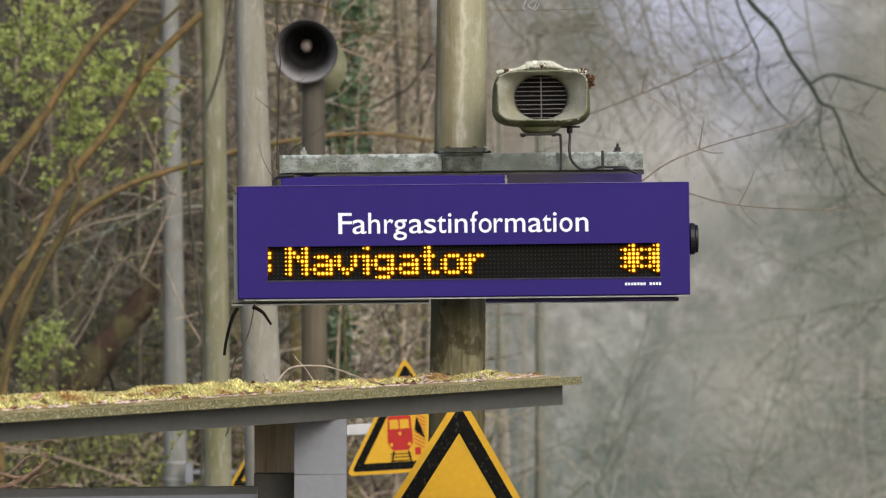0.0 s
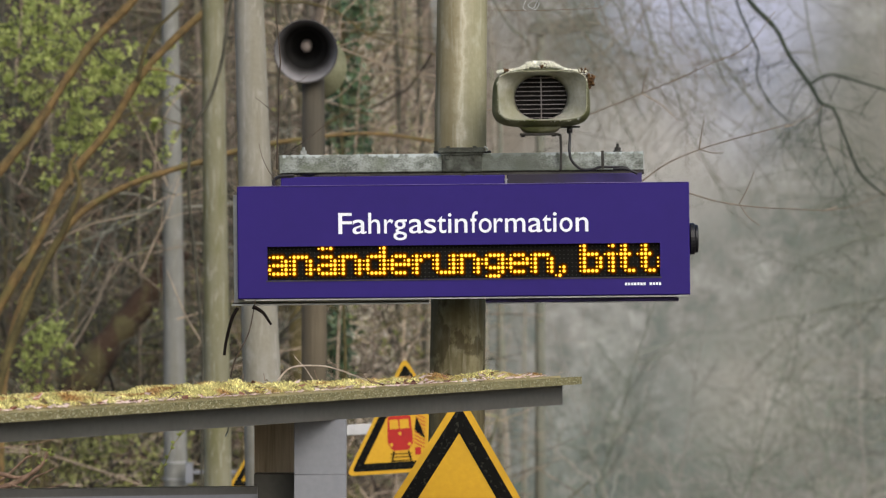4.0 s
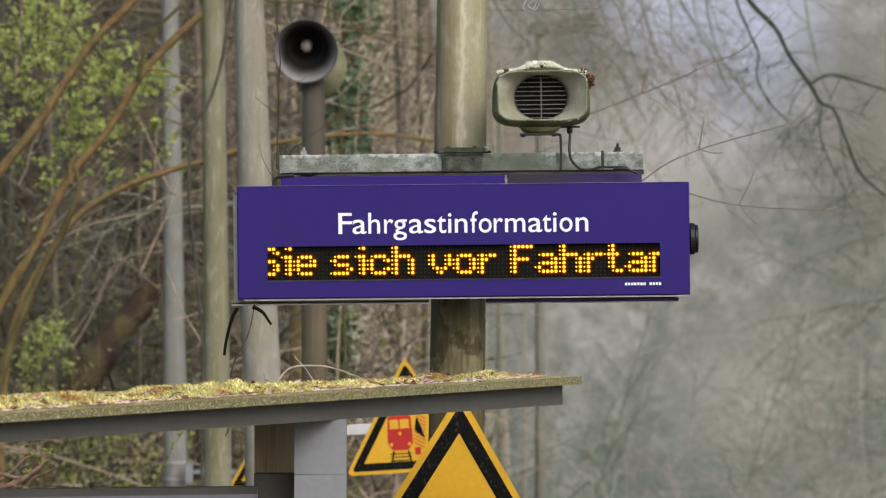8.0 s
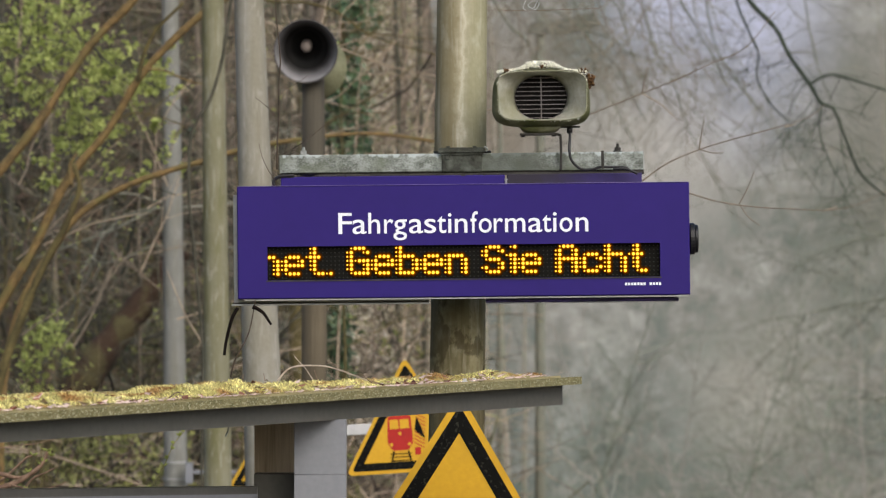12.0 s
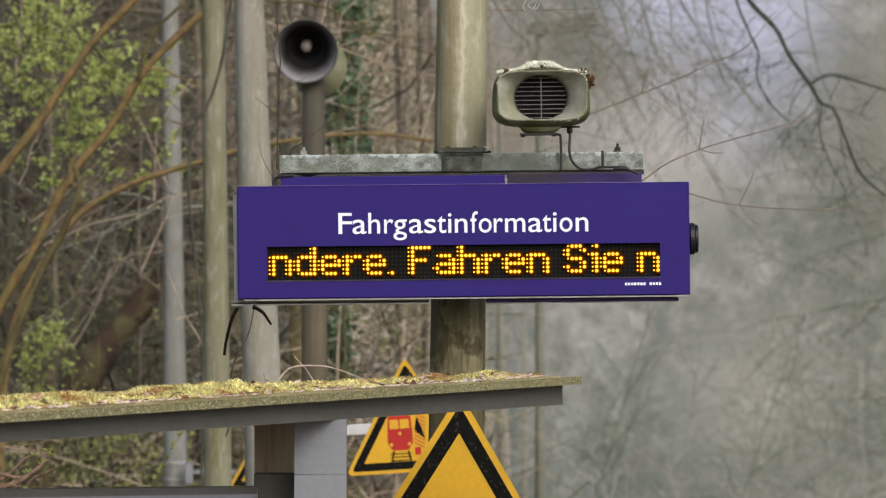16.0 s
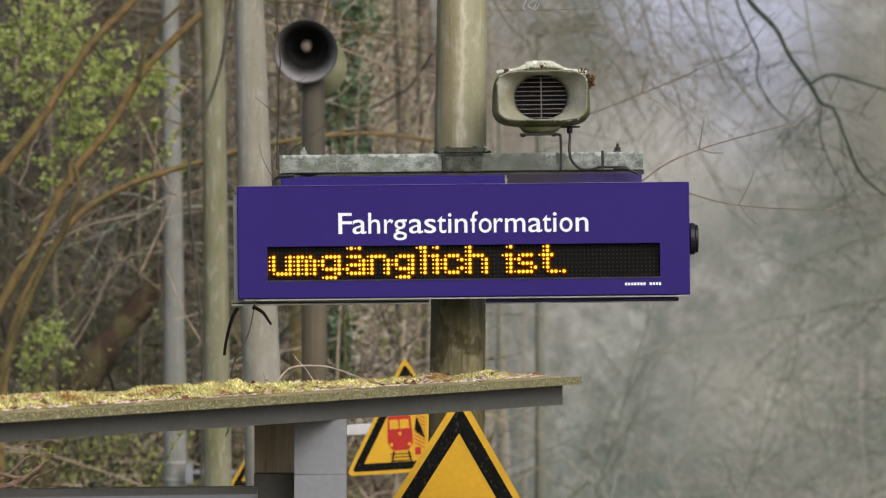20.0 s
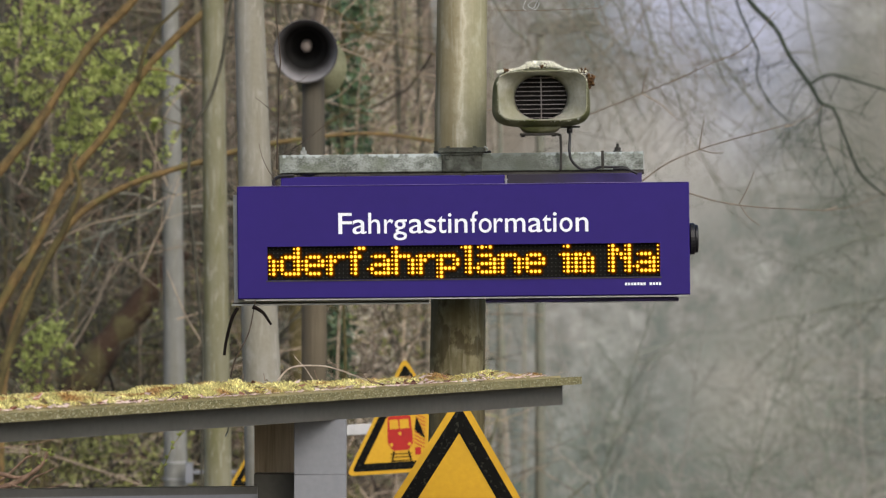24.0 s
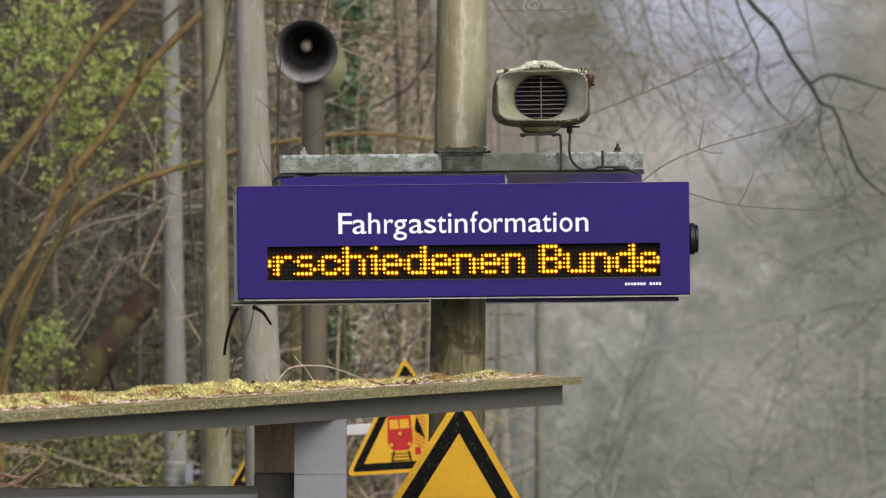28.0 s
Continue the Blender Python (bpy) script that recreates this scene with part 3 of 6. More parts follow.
house.box(0.065, 0.645, 0.035, 0.145, -0.176, 0.146, bevel=0.004)
part("housing", house, GREY_SHEET, SIGN, "grey sheet-metal rear housing")
tray = Shape()
tray.box(0.066, 0.648, 0.03, 0.15, -0.1865, -0.1765, bevel=0.003)
tray_ob = part("bottom_tray", tray, TRAY, SIGN, "dirty purple bottom tray")
tray = Shape()
tray.box(0.066, 0.646, 0.028, 0.15, -0.1898, -0.1868, bevel=0.001)
part("tray_lip", tray, GREY_SHEET, tray_ob, "bare metal tray edge")
seam = Shape()
seam.box(-0.697, -0.105, 0.03, 0.10, -0.1828, -0.1800)
drip = part("drip_edge", seam, UNDERSIDE, SIGN, "dark drip edge")
seam = Shape()
seam.box(-0.700, -0.105, 0.026, 0.10, -0.1880, -0.1832, bevel=0.001)
part("drip_lip", seam, GREY_SHEET, drip, "pale lower lip")
edge = Shape()
edge.box(-0.66, 0.676, 0.004, 0.02, -0.1735, -0.1695)
part("lower_seam", edge, GREY_SHEET, SIGN, "bare metal seam")
lid = Shape()
lid.box(-0.549, 0.1275, 0.040, 0.145, 0.150, 0.199, bevel=0.003)
lid_ob = part("lid", lid, PURPLE, SIGN, "clean purple lid")
lid = Shape()
lid.box(0.1345, 0.541, 0.042, 0.145, 0.150, 0.201, bevel=0.003)
part("lid", lid, LID_GRIME, SIGN, "purple lid under dark grime")
strip = Shape()
strip.box(-0.500, 0.541, 0.044, 0.145, 0.1995, 0.2048, bevel=0.001)
part("lid_flange", strip, UNDERSIDE, lid_ob, "dark metal flange")
for x0, x1 in ((-0.530, -0.508), (-0.355, -0.351), (-0.005, 0.009), (0.063, 0.067)):
    clip = Shape()
    clip.box(x0, x1, 0.038, 0.08, 0.1965, 0.2046, bevel=0.0008)
    part("clip", clip, DARK_IRON, lid_ob)
grommet = Shape()
grommet.tube([(-0.465, 0.06, 0.1998), (-0.465, 0.06, 0.2025), (-0.465, 0.06, 0.2060), (-0.465, 0.06, 0.2085)], [0.014, 0.024, 0.030, 0.031], 20)
part("grommet", grommet, BLACK_RUBBER, lid_ob, "black rubber grommet")
screw = Shape()
for z0, z1, r in ((0.168, 0.174, 0.0052), (0.1745, 0.181, 0.0034), (0.1815, 0.187, 0.0052)):
    screw.tube([(0.131, 0.036, z0), (0.131, 0.036, z0 + 0.001), (0.131, 0.036, z1 - 0.001), (0.131, 0.036, z1)], [r * 0.7, r, r, r * 0.7], 10)
part("lid_screw", screw, GREY_SHEET, SIGN, "small grey screw", smooth=True)
knob = Shape()
for x0, x1, r in ((0.676, 0.684, 0.040), (0.684, 0.699, 0.048), (0.699, 0.709, 0.0425)):
    knob.tube([(x0, 0.06, 0), (x0 + 0.002, 0.06, 0), (x1 - 0.002, 0.06, 0), (x1, 0.06, 0)], [r - 0.002, r, r, r - 0.003], 28)
part("vent_cap", knob, BLACK_RUBBER, SIGN, "black ribbed vent cap", smooth=False)

beam = Shape()                       # open channel, its flat side to the front
beam.box(-0.5525, 0.546, 0.055, 0.060, 0.211, 0.265, bevel=0.0015)
beam.box(-0.5525, 0.546, 0.060, 0.105, 0.260, 0.265)
beam.box(-0.5525, 0.546, 0.060, 0.105, 0.211, 0.216)
beam_ob = part("support_beam", beam, BEAM, SIGN, "galvanised channel beam with white oxide")
for x in (-0.553, 0.5462):
    plug = Shape()
    plug.box(x, x + 0.0028, 0.0545, 0.104, 0.2105, 0.2655, bevel=0.0008)
    part("end_cap", plug, STEEL, beam_ob)
# Dark strip added to stand in for the shade in this gap.
gap_strip = Shape()
gap_strip.box(-0.545, 0.538, 0.062, 0.10, 0.2050, 0.2105)
part("gap_strip", gap_strip, DARK_IRON, beam_ob, "dark gap strip under the beam")
for x in (-0.480, 0.470):
    bolt = Shape()
    bolt.tube([(x, 0.085, 0.265), (x, 0.085, 0.290)], 0.0045, 8)
    bolt.tube([(x, 0.085, 0.269), (x, 0.085, 0.279)], 0.010, 6)
    bolt.tube([(x, 0.085, 0.265), (x, 0.085, 0.2685)], 0.015, 12)
    part("bolt", bolt, STEEL if x < 0 else DARK_IRON, beam_ob)
for x in (-0.53, -0.38, 0.0, 0.25, 0.53):
    hang = Shape()
    hang.box(x - 0.018, x + 0.018, 0.06, 0.10, 0.197, 0.212)
    part("spacer", hang, DARK_IRON, beam_ob)
CLAMP = mat("grimy_green_grey_steel", (0.055, 0.060, 0.048), (0.018, 0.020, 0.015), rough=0.75, metal=0.2, scale=30, fine=120, bump=0.2, contrast=0.45, third=(0.11, 0.125, 0.105), patch=22)
clamp = Shape()
clamp.box(-0.0625, 0.0600, 0.049, 0.120, 0.209, 0.262, bevel=0.004)
clamp_ob = part("pole_clamp", clamp, CLAMP, SIGN, "dark grimy clamp round the post")
top = Shape()
top.plate(rounded([(-0.0660, 0.2610), (0.0620, 0.2610), (0.0640, 0.2680), (-0.0680, 0.2680)], 0.002), 0.042, 0.120)
top.plate(rounded([(-0.0735, 0.2685), (0.0705, 0.2685), (0.0705, 0.2745), (-0.0735, 0.2745)], 0.0028), 0.036, 0.120)
top.plate(rounded([(-0.0735, 0.2750), (0.0700, 0.2750), (0.0660, 0.2825), (-0.0690, 0.2825)], 0.0034), 0.038, 0.120)
part("clamp_plate", top, CLAMP, clamp_ob, "grey steel clamp strap in two layers")
hook = Shape()
hook.tube(smooth_path([(0.066, 0.040, 0.2835), (0.0725, 0.038, 0.2815), (0.0750, 0.038, 0.2755), (0.0715, 0.040, 0.2695)], 4), 0.0026, 8)
part("strap_end", hook, STEEL, clamp_ob, "bent bright strap end", smooth=True)
for x in (-0.043, 0.037):
    bolt = Shape()
    bolt.tube([(x, 0.050, 0.254), (x, 0.042, 0.254)], 0.0075, 6)
    part("bolt", bolt, CLAMP, clamp_ob)
    stud = Shape()
    stud.tube([(x, 0.06, 0.2825), (x, 0.06, 0.287)], 0.006, 8)
    part("stud", stud, CLAMP, clamp_ob)
band = Shape()
band.tube([(0.001, 0.300 - 0.05, 0.213), (0.001, 0.300 - 0.05, 0.276)], 0.088, 32)
part("clamp_band", band, DARK_IRON, clamp_ob)

# display: board, unlit diodes and moving letters
PITCH, ROW0, ROWSTEP = 0.012307, -0.0186, 0.01246
board = Shape()
board.box(X0 - 0.006, X1 + 0.006, 0.016, 0.022, Z0 - 0.006, Z1 + 0.006)
board_ob = part("display_board", board, BOARD, SIGN, "matt black LED board")


def dome(s, x, z, y, r, h, n, slot=0):
    ring = [(x + r * math.cos(2 * math.pi * k / n), y, z + r * math.sin(2 * math.pi * k / n)) for k in range(n)]
    s.add(ring + [(x, y - h, z)], [(k, (k + 1) % n, n) for k in range(n)], slot)


dots = Shape()
for c in range(96):
    for r in range(8):
        dome(dots, X0 + PITCH * (c + 0.5), ROW0 - ROWSTEP * r, 0.0158, 0.0024, 0.002, 6)
tagged(part("unlit_diode_grid", dots, UNLIT, board_ob, "grid of unlit diodes"), kind="stuff")

GLYPHS = {
    "N": "10001 11001 10101 10011 10001 10001 10001", "a": "00000 00000 01110 00001 01111 10001 01111", "v": "00000 00000 10001 10001 10001 01010 00100",
    "i": "01 00 11 01 01 01 01", "g": "00000 00000 01111 10001 10001 01111 00001 01110", "t": "0100 0100 1110 0100 0100 0100 0011",
    "o": "00000 00000 01110 10001 10001 10001 01110", "r": "0000 0000 1011 1100 1000 1000 1000", "*": "00100 10101 01110 11111 01110 10101 00100",
    "F": "11111 10000 10000 11110 10000 10000 10000", "h": "10000 10000 11110 10001 10001 10001 10001", "p": "00000 00000 11110 10001 10001 11110 10000 10000",
    "l": "11 01 01 01 01 01 01", "n": "00000 00000 11110 10001 10001 10001 10001", "ä": "01010 00000 01110 00001 01111 10001 01111",
    "d": "00001 00001 01111 10001 10001 10001 01111", "e": "00000 00000 01110 10001 11111 10000 01110", "u": "00000 00000 10001 10001 10001 10001 01111",
    ",": "00 00 00 00 00 01 01 10", "b": "10000 10000 11110 10001 10001 10001 11110", "f": "0011 0100 1110 0100 0100 0100 0100",
    "m": "00000 00000 11010 10101 10101 10101 10101", "S": "01110 10001 10000 01110 00001 10001 01110", "s": "00000 00000 01110 10000 01110 00001 11110",
    "c": "00000 00000 01110 10001 10000 10001 01110", "I": "111 010 010 010 010 010 111", ".": "0 0 0 0 0 0 1", "G": "01110 10001 10000 10111 10001 10001 01111",
    "A": "01110 10001 10001 11111 10001 10001 10001", "w": "00000 00000 10001 10001 10101 10101 01010", "k": "10000 10000 10010 10100 11000 10100 10010",
    "B": "11110 10001 10001 11110 10001 10001 11110"}
NOTICE = ("Fahrplanänderungen, bitte informieren Sie sich vor Fahrtantritt im Internet. Geben Sie Acht auf sich und andere. "
          "Fahren Sie nur, wenn es unumgänglich ist.")
NEXT = "Sonderfahrpläne im Nahverkehr in verschiedenen Bunde"
SPEED, START = 0.5132, 1.0775      # metres a second, and where the notice's first column is at the start


def glyph_mesh(ch, cache={}):
    if ch not in cache:
        s = Shape()
        for r, row in enumerate(GLYPHS[ch].split()):
            lit = [(c, 1.0) for c, on in enumerate(row) if on == "1"]
            lit += [(c - 1, 0.52) for c, _ in lit if (c - 1, 1.0) not in lit]      # smaller lit dots added ahead, imitating two steps within one exposure
            for c, k in lit:
                    x, z = PITCH * c, ROW0 - ROWSTEP * r
                    n = 10
                    ring = lambda q, y: [(x + q * math.cos(2 * math.pi * j / n), y, z + q * math.sin(2 * math.pi * j / n)) for j in range(n)]
                    # outer rings glow faintly in place of lens bloom
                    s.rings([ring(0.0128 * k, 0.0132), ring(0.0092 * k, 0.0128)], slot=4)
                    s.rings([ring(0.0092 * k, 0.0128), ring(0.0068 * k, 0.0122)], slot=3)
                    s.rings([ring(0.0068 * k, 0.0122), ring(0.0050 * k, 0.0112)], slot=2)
                    s.rings([ring(0.0052 * k, 0.0095), ring(0.0043 * k, 0.0078)], slot=1)
                    s.rings([ring(0.0043 * k, 0.0078), ring(0.0020 * k, 0.0068)], slot=0, last=True)
        cache[ch] = s.mesh("lit_letter", [LED_CORE, LED_RIM, LED_BLOOM, LED_HALO, LED_FRINGE])
    return cache[ch]


def advance(ch):
    return 3 if ch == " " else len(GLYPHS[ch].split()[0]) + 1


def message():
    """Every lit letter with the column in which it begins."""
    out, col = [], 0
    for words, gap in ((NOTICE, 30), ("***", 30), (NEXT, 0)):
        for ch in words:
            if ch != " ":
                out.append((ch, col))
            col += advance(ch)
        col += gap
    col = -48
    for ch in "***":
        out.append((ch, col))
        col += 6
    col = -48 - 33 - sum(advance(c) for c in "B Navigator")
    for ch in "B Navigator":
        if ch != " ":
            out.append((ch, col))
        col += advance(ch)
    return out


def moving_letters():
    """Each letter waits inside the housing beside the window, runs across it and is stowed on the other side."""
    moves = []
    for i, (ch, col) in enumerate(message()):
        ob = part("lit_letter", glyph_mesh(ch), None, board_ob)
        wide = (advance(ch) - 2) * PITCH
        at = lambda f: START + col * PITCH - SPEED * f / FPS
        enter = math.floor((START + (col - 1) * PITCH - (X1 + 0.007)) / SPEED * FPS)
        leave = math.ceil((START + col * PITCH + wide - (X0 - 0.007)) / SPEED * FPS)
        first, final = min(at(enter), X1 + 0.024), max(at(leave), X0 - 0.076)
        deep = 0.022 + 0.0005 * i
        last = 28 * FPS
        grid = lambda f: X0 + PITCH * (round((at(f) - X0) / PITCH - 0.5) + 0.5)    # the diodes light column by column
        keyed = {}
        for f in range(max(enter, 0), min(leave, last) + 1):
            keyed[f] = (first if f == enter else final if f == leave else grid(f), 0.0)
        if enter > 0:
            keyed[enter - 1] = keyed[0] = (first, deep)
        if leave < last:
            keyed[leave + 1] = keyed[last] = (final, deep)
        moves.append((ob, [(f / FPS, pose(x, y, 0)) for f, (x, y) in sorted(keyed.items())]))
    return moves


LETTERS = moving_letters()


# ---- box loudspeaker over the sign ----
def superellipse(cx, cz, a, b, p, y, n=56, skew=0.0):
    out = []
    for k in range(n):
        t = 2 * math.pi * (k + 0.5) / n
        c, q = math.cos(t), math.sin(t)
        x, z = a * math.copysign(abs(c) ** (2 / p), c), b * math.copysign(abs(q) ** (2 / p), q)
        out.append((cx + x * (1 + skew * z / b), y, cz + z))
    return out


SPEAKER_RIM = mat("olive_lichen_rim", srgb(116, 116, 88), srgb(64, 66, 42), rough=0.85, scale=22, fine=120, bump=0.25, contrast=0.4, third=srgb(72, 78, 40), patch=14)


def box_speaker():
    ob = thing("loudspeaker", "weathered cream box loudspeaker with moss on top and a round grille", "loudspeaker", tuple(spot(958.5, 172, 14.98)), (0, -0.8, 0))
    shell = Shape()
    E = superellipse
    shell.rings([E(0, 0.008, 0.10, 0.065, 4, 0.20, skew=-0.03), E(0, 0.006, 0.135, 0.078, 4, 0.15, skew=-0.03), E(-0.001, -0.001, 0.146, 0.087, 4, 0.06, skew=-0.03),
                 E(-0.001, -0.002, 0.147, 0.088, 4, 0.035, skew=-0.03)], first=True)
    part("shell", shell, SPEAKER_RIM, ob, "olive algae-covered shell", smooth=True)
    rim = Shape()
    rim.rings([E(-0.001, -0.002, 0.147, 0.088, 4, 0.035, skew=-0.03), E(-0.0005, -0.001, 0.1455, 0.086, 4, 0.024, skew=-0.03), E(0.001, 0.002, 0.140, 0.080, 4.5, 0.008, skew=-0.01), E(0.002, 0.004, 0.135, 0.0755, 5, 0.001, skew=0.01)])
    part("rim", rim, SPEAKER_RIM, ob, "olive algae-covered flare", smooth=True)
    bead = Shape()
    bead.rings([E(0.002, 0.004, 0.135, 0.0755, 5, 0.001, skew=0.01), E(0.002, 0.004, 0.1335, 0.0742, 5, -0.001, skew=0.01), E(0.002, 0.004, 0.1312, 0.0722, 5, 0.0008, skew=0.01)])
    part("bead", bead, SPEAKER, ob, "pale thin edge", smooth=True)
    bowl = Shape()
    bowl.rings([E(0.002, 0.004, 0.1312, 0.0722, 5, 0.0008, skew=0.01), E(0.002, 0.004, 0.128, 0.0705, 5, 0.008, skew=0.01), E(0.001, 0.003, 0.118, 0.069, 4.5, 0.018), E(0, 0.001, 0.094, 0.068, 2.7, 0.055), E(0, 0.001, 0.083, 0.0675, 2.2, 0.075), E(0, 0.001, 0.079, 0.066, 2.1, 0.10)])
    part("bowl", bowl, SPEAKER_IN, ob, "pale grey funnel", smooth=True)
    back = Shape()
    back.rings([E(0, 0.001, 0.079, 0.066, 2.1, 0.10), E(0, 0.001, 0.01, 0.01, 2, 0.104)], last=True)
    part("driver", back, DARK_HOLE, ob, "dark driver opening")
    for k in range(10):
        z = 0.060 - 0.0134 * k
        half = 0.080 * math.sqrt(max(1 - (z / 0.0705) ** 2, 0.05))
        slat = Shape()
        slat.box(-half, half, 0.070, 0.082, z - 0.0010, z + 0.0010)
        part("grille_bar", slat, GRILLE, ob)
    up = Shape()
    up.box(-0.0018, 0.0018, 0.066, 0.070, -0.067, 0.066)
    part("grille_bar", up, GRILLE, ob)
    belly = Shape()
    belly.rings([E(-0.004, -0.084, 0.066, 0.014, 3, 0.03, skew=0.2), E(-0.004, -0.088, 0.066, 0.022, 3, 0.05, skew=0.3), E(-0.004, -0.090, 0.060, 0.022, 3, 0.11, skew=0.2), E(0, -0.085, 0.05, 0.012, 3, 0.15)], first=True, last=True)
    part("belly", belly, SPEAKER, ob, "grey lichen-stained foot", smooth=True)
    plate = Shape()
    plate.box(-0.066, 0.048, 0.04, 0.11, -0.1135, -0.107, bevel=0.001)
    plate.box(-0.062, -0.050, 0.05, 0.07, -0.118, -0.112)
    plate.box(0.030, 0.042, 0.05, 0.07, -0.118, -0.112)
    plate.box(-0.01, 0.115, 0.05, 0.09, -0.092, -0.087)
    part("mounting_plate", plate, DARK_IRON, ob, "rusty mounting plate")
    leg = Shape()
    leg.tube(smooth_path([(0.035, 0.06, -0.112), (0.052, 0.06, -0.113), (0.057, 0.055, -0.125), (0.057, 0.05, -0.20), (0.055, 0.05, -0.222)]), 0.0042, 8)
    part("mounting_rod", leg, DARK_IRON, ob, "bent mounting rod", smooth=True)
    lead = Shape()
    lead.tube(smooth_path([(0.084, 0.06, -0.085), (0.085, 0.05, -0.12), (0.082, 0.035, -0.155), (0.088, 0.03, -0.190), (0.115, 0.03, -0.216), (0.150, 0.03, -0.219), (0.172, 0.03, -0.212),
                           (0.2, 0.03, -0.2125), (0.245, 0.03, -0.214), (0.262, 0.03, -0.222)]), 0.0042, 8)
    lead.tube([(0.084, 0.06, -0.088), (0.0845, 0.055, -0.108)], 0.009, 10)
    part("cable", lead, BLACK_RUBBER, ob, "dark speaker cable", smooth=True)
    for x in (0.180, 0.183):
        tie = Shape()
        tie.tube([(x, 0.028, -0.163), (x, 0.026, -0.19), (x, 0.026, -0.217)], 0.003, 6)
        part("cable_tie", tie, DARK_IRON, ob)
    return ob


box_speaker()


def tuft_field(count, place, length, width, rng, droop=0.3, flat=0.35):
    """Many small upright moss stems, each a three-sided spike."""
    s = Shape()
    v, f = [], []
    for _ in range(count):
        p, h = place(rng)
        a, l = rng.uniform(0, 6.283), length * rng.uniform(0.5, 1.3) * h
        w = width * rng.uniform(0.6, 1.3)
        lean = Vector((math.cos(a), math.sin(a), 0)) * l * rng.uniform(0, droop + flat)
        o = len(v)
        for k in range(3):
            b = a + 2.094 * k
            v.append((p[0] + w * math.cos(b), p[1] + w * math.sin(b), p[2] - 0.002))
        v.append((p[0] + lean.x * 0.5 + w * 0.7, p[1] + lean.y * 0.5, p[2] + l * 0.62))
        v.append((p[0] + lean.x, p[1] + lean.y, p[2] + l))
        f += [(o, o + 1, o + 3), (o + 1, o + 2, o + 3), (o + 2, o, o + 3), (o + 3, o + 1, o + 4), (o + 3, o + 2, o + 4), (o, o + 3, o + 4)]
    s.add(v, f)
    return s


def speaker_moss():
    rng = random.Random(4)
    c = spot(958.5, 172, 14.98)

    def place(r):
        x = r.gauss(0.0, 0.05) if r.random() < 0.6 else r.uniform(-0.135, 0.135)
        x = max(min(x, 0.135), -0.13)
        y = r.uniform(0.01, 0.14)
        z = 0.083 + 0.024 * math.exp(-(x / 0.058) ** 4) * r.uniform(0.3, 1) - 0.006 * (abs(x) / 0.13) ** 3
        return (c.x + x, c.y + y, c.z + z), 1.0
    s = tuft_field(4200, place, 0.0055, 0.0016, rng, 0.8)
    crust = []
    for k in range(26):
        crust.append((rng.randrange(220), rng.uniform(1, 7)))
    edge = superellipse(0.002, 0.004, 0.1345, 0.075, 5, 0.0, n=220, skew=0.01)

    def on_rim(r):
        k, wide = r.choice(crust)
        p = edge[int(k + r.gauss(0, wide)) % 220]
        return (c.x + p[0] + r.gauss(0, 0.0012), c.y + r.uniform(-0.002, 0.004), c.z + p[2] + r.gauss(0, 0.0012)), 1.0
    flecks = tuft_field(230, on_rim, 0.0018, 0.0006, rng, 0.8)
    tagged(part("lichen_crust", flecks, PALE_MOSS), "pale lichen crust along the edge of the loudspeaker", "lichen", kind="stuff")
    tagged(part("moss_cushion", s, PALE_MOSS), "pale dry moss cushion lying on the loudspeaker", "moss", kind="stuff")
    for u, v, n in ((1045, 144, 60), (896, 126, 12), (958, 117, 14), (1030, 126, 12)):
        q = spot(u, v, 14.99)
        b = Shape()
        for _ in range(n):
            o = Vector((rng.gauss(0, 0.006), rng.uniform(0.0, 0.03), rng.gauss(0, 0.010 if n > 20 else 0.003)))
            d = Vector((rng.uniform(-1, 1), rng.uniform(-1, 1), rng.uniform(-1, 1))).normalized() * 0.007
            b.tube([q + o - d, q + o, q + o + d], [0.001, 0.004, 0.001], 5)
        tagged(part("debris_clump", b, BROWN_DEBRIS), "brown clump of dry plant debris on the loudspeaker", "debris")


PALE_MOSS = mat("pale_dry_moss", srgb(242, 242, 230), srgb(204, 205, 182), rough=1, bump=0.2, islands=0.3, scale=20)
BROWN_DEBRIS = mat("brown_plant_debris", srgb(118, 88, 54), srgb(66, 46, 28), rough=1, bump=0.3, islands=0.3, scale=30)
speaker_moss()


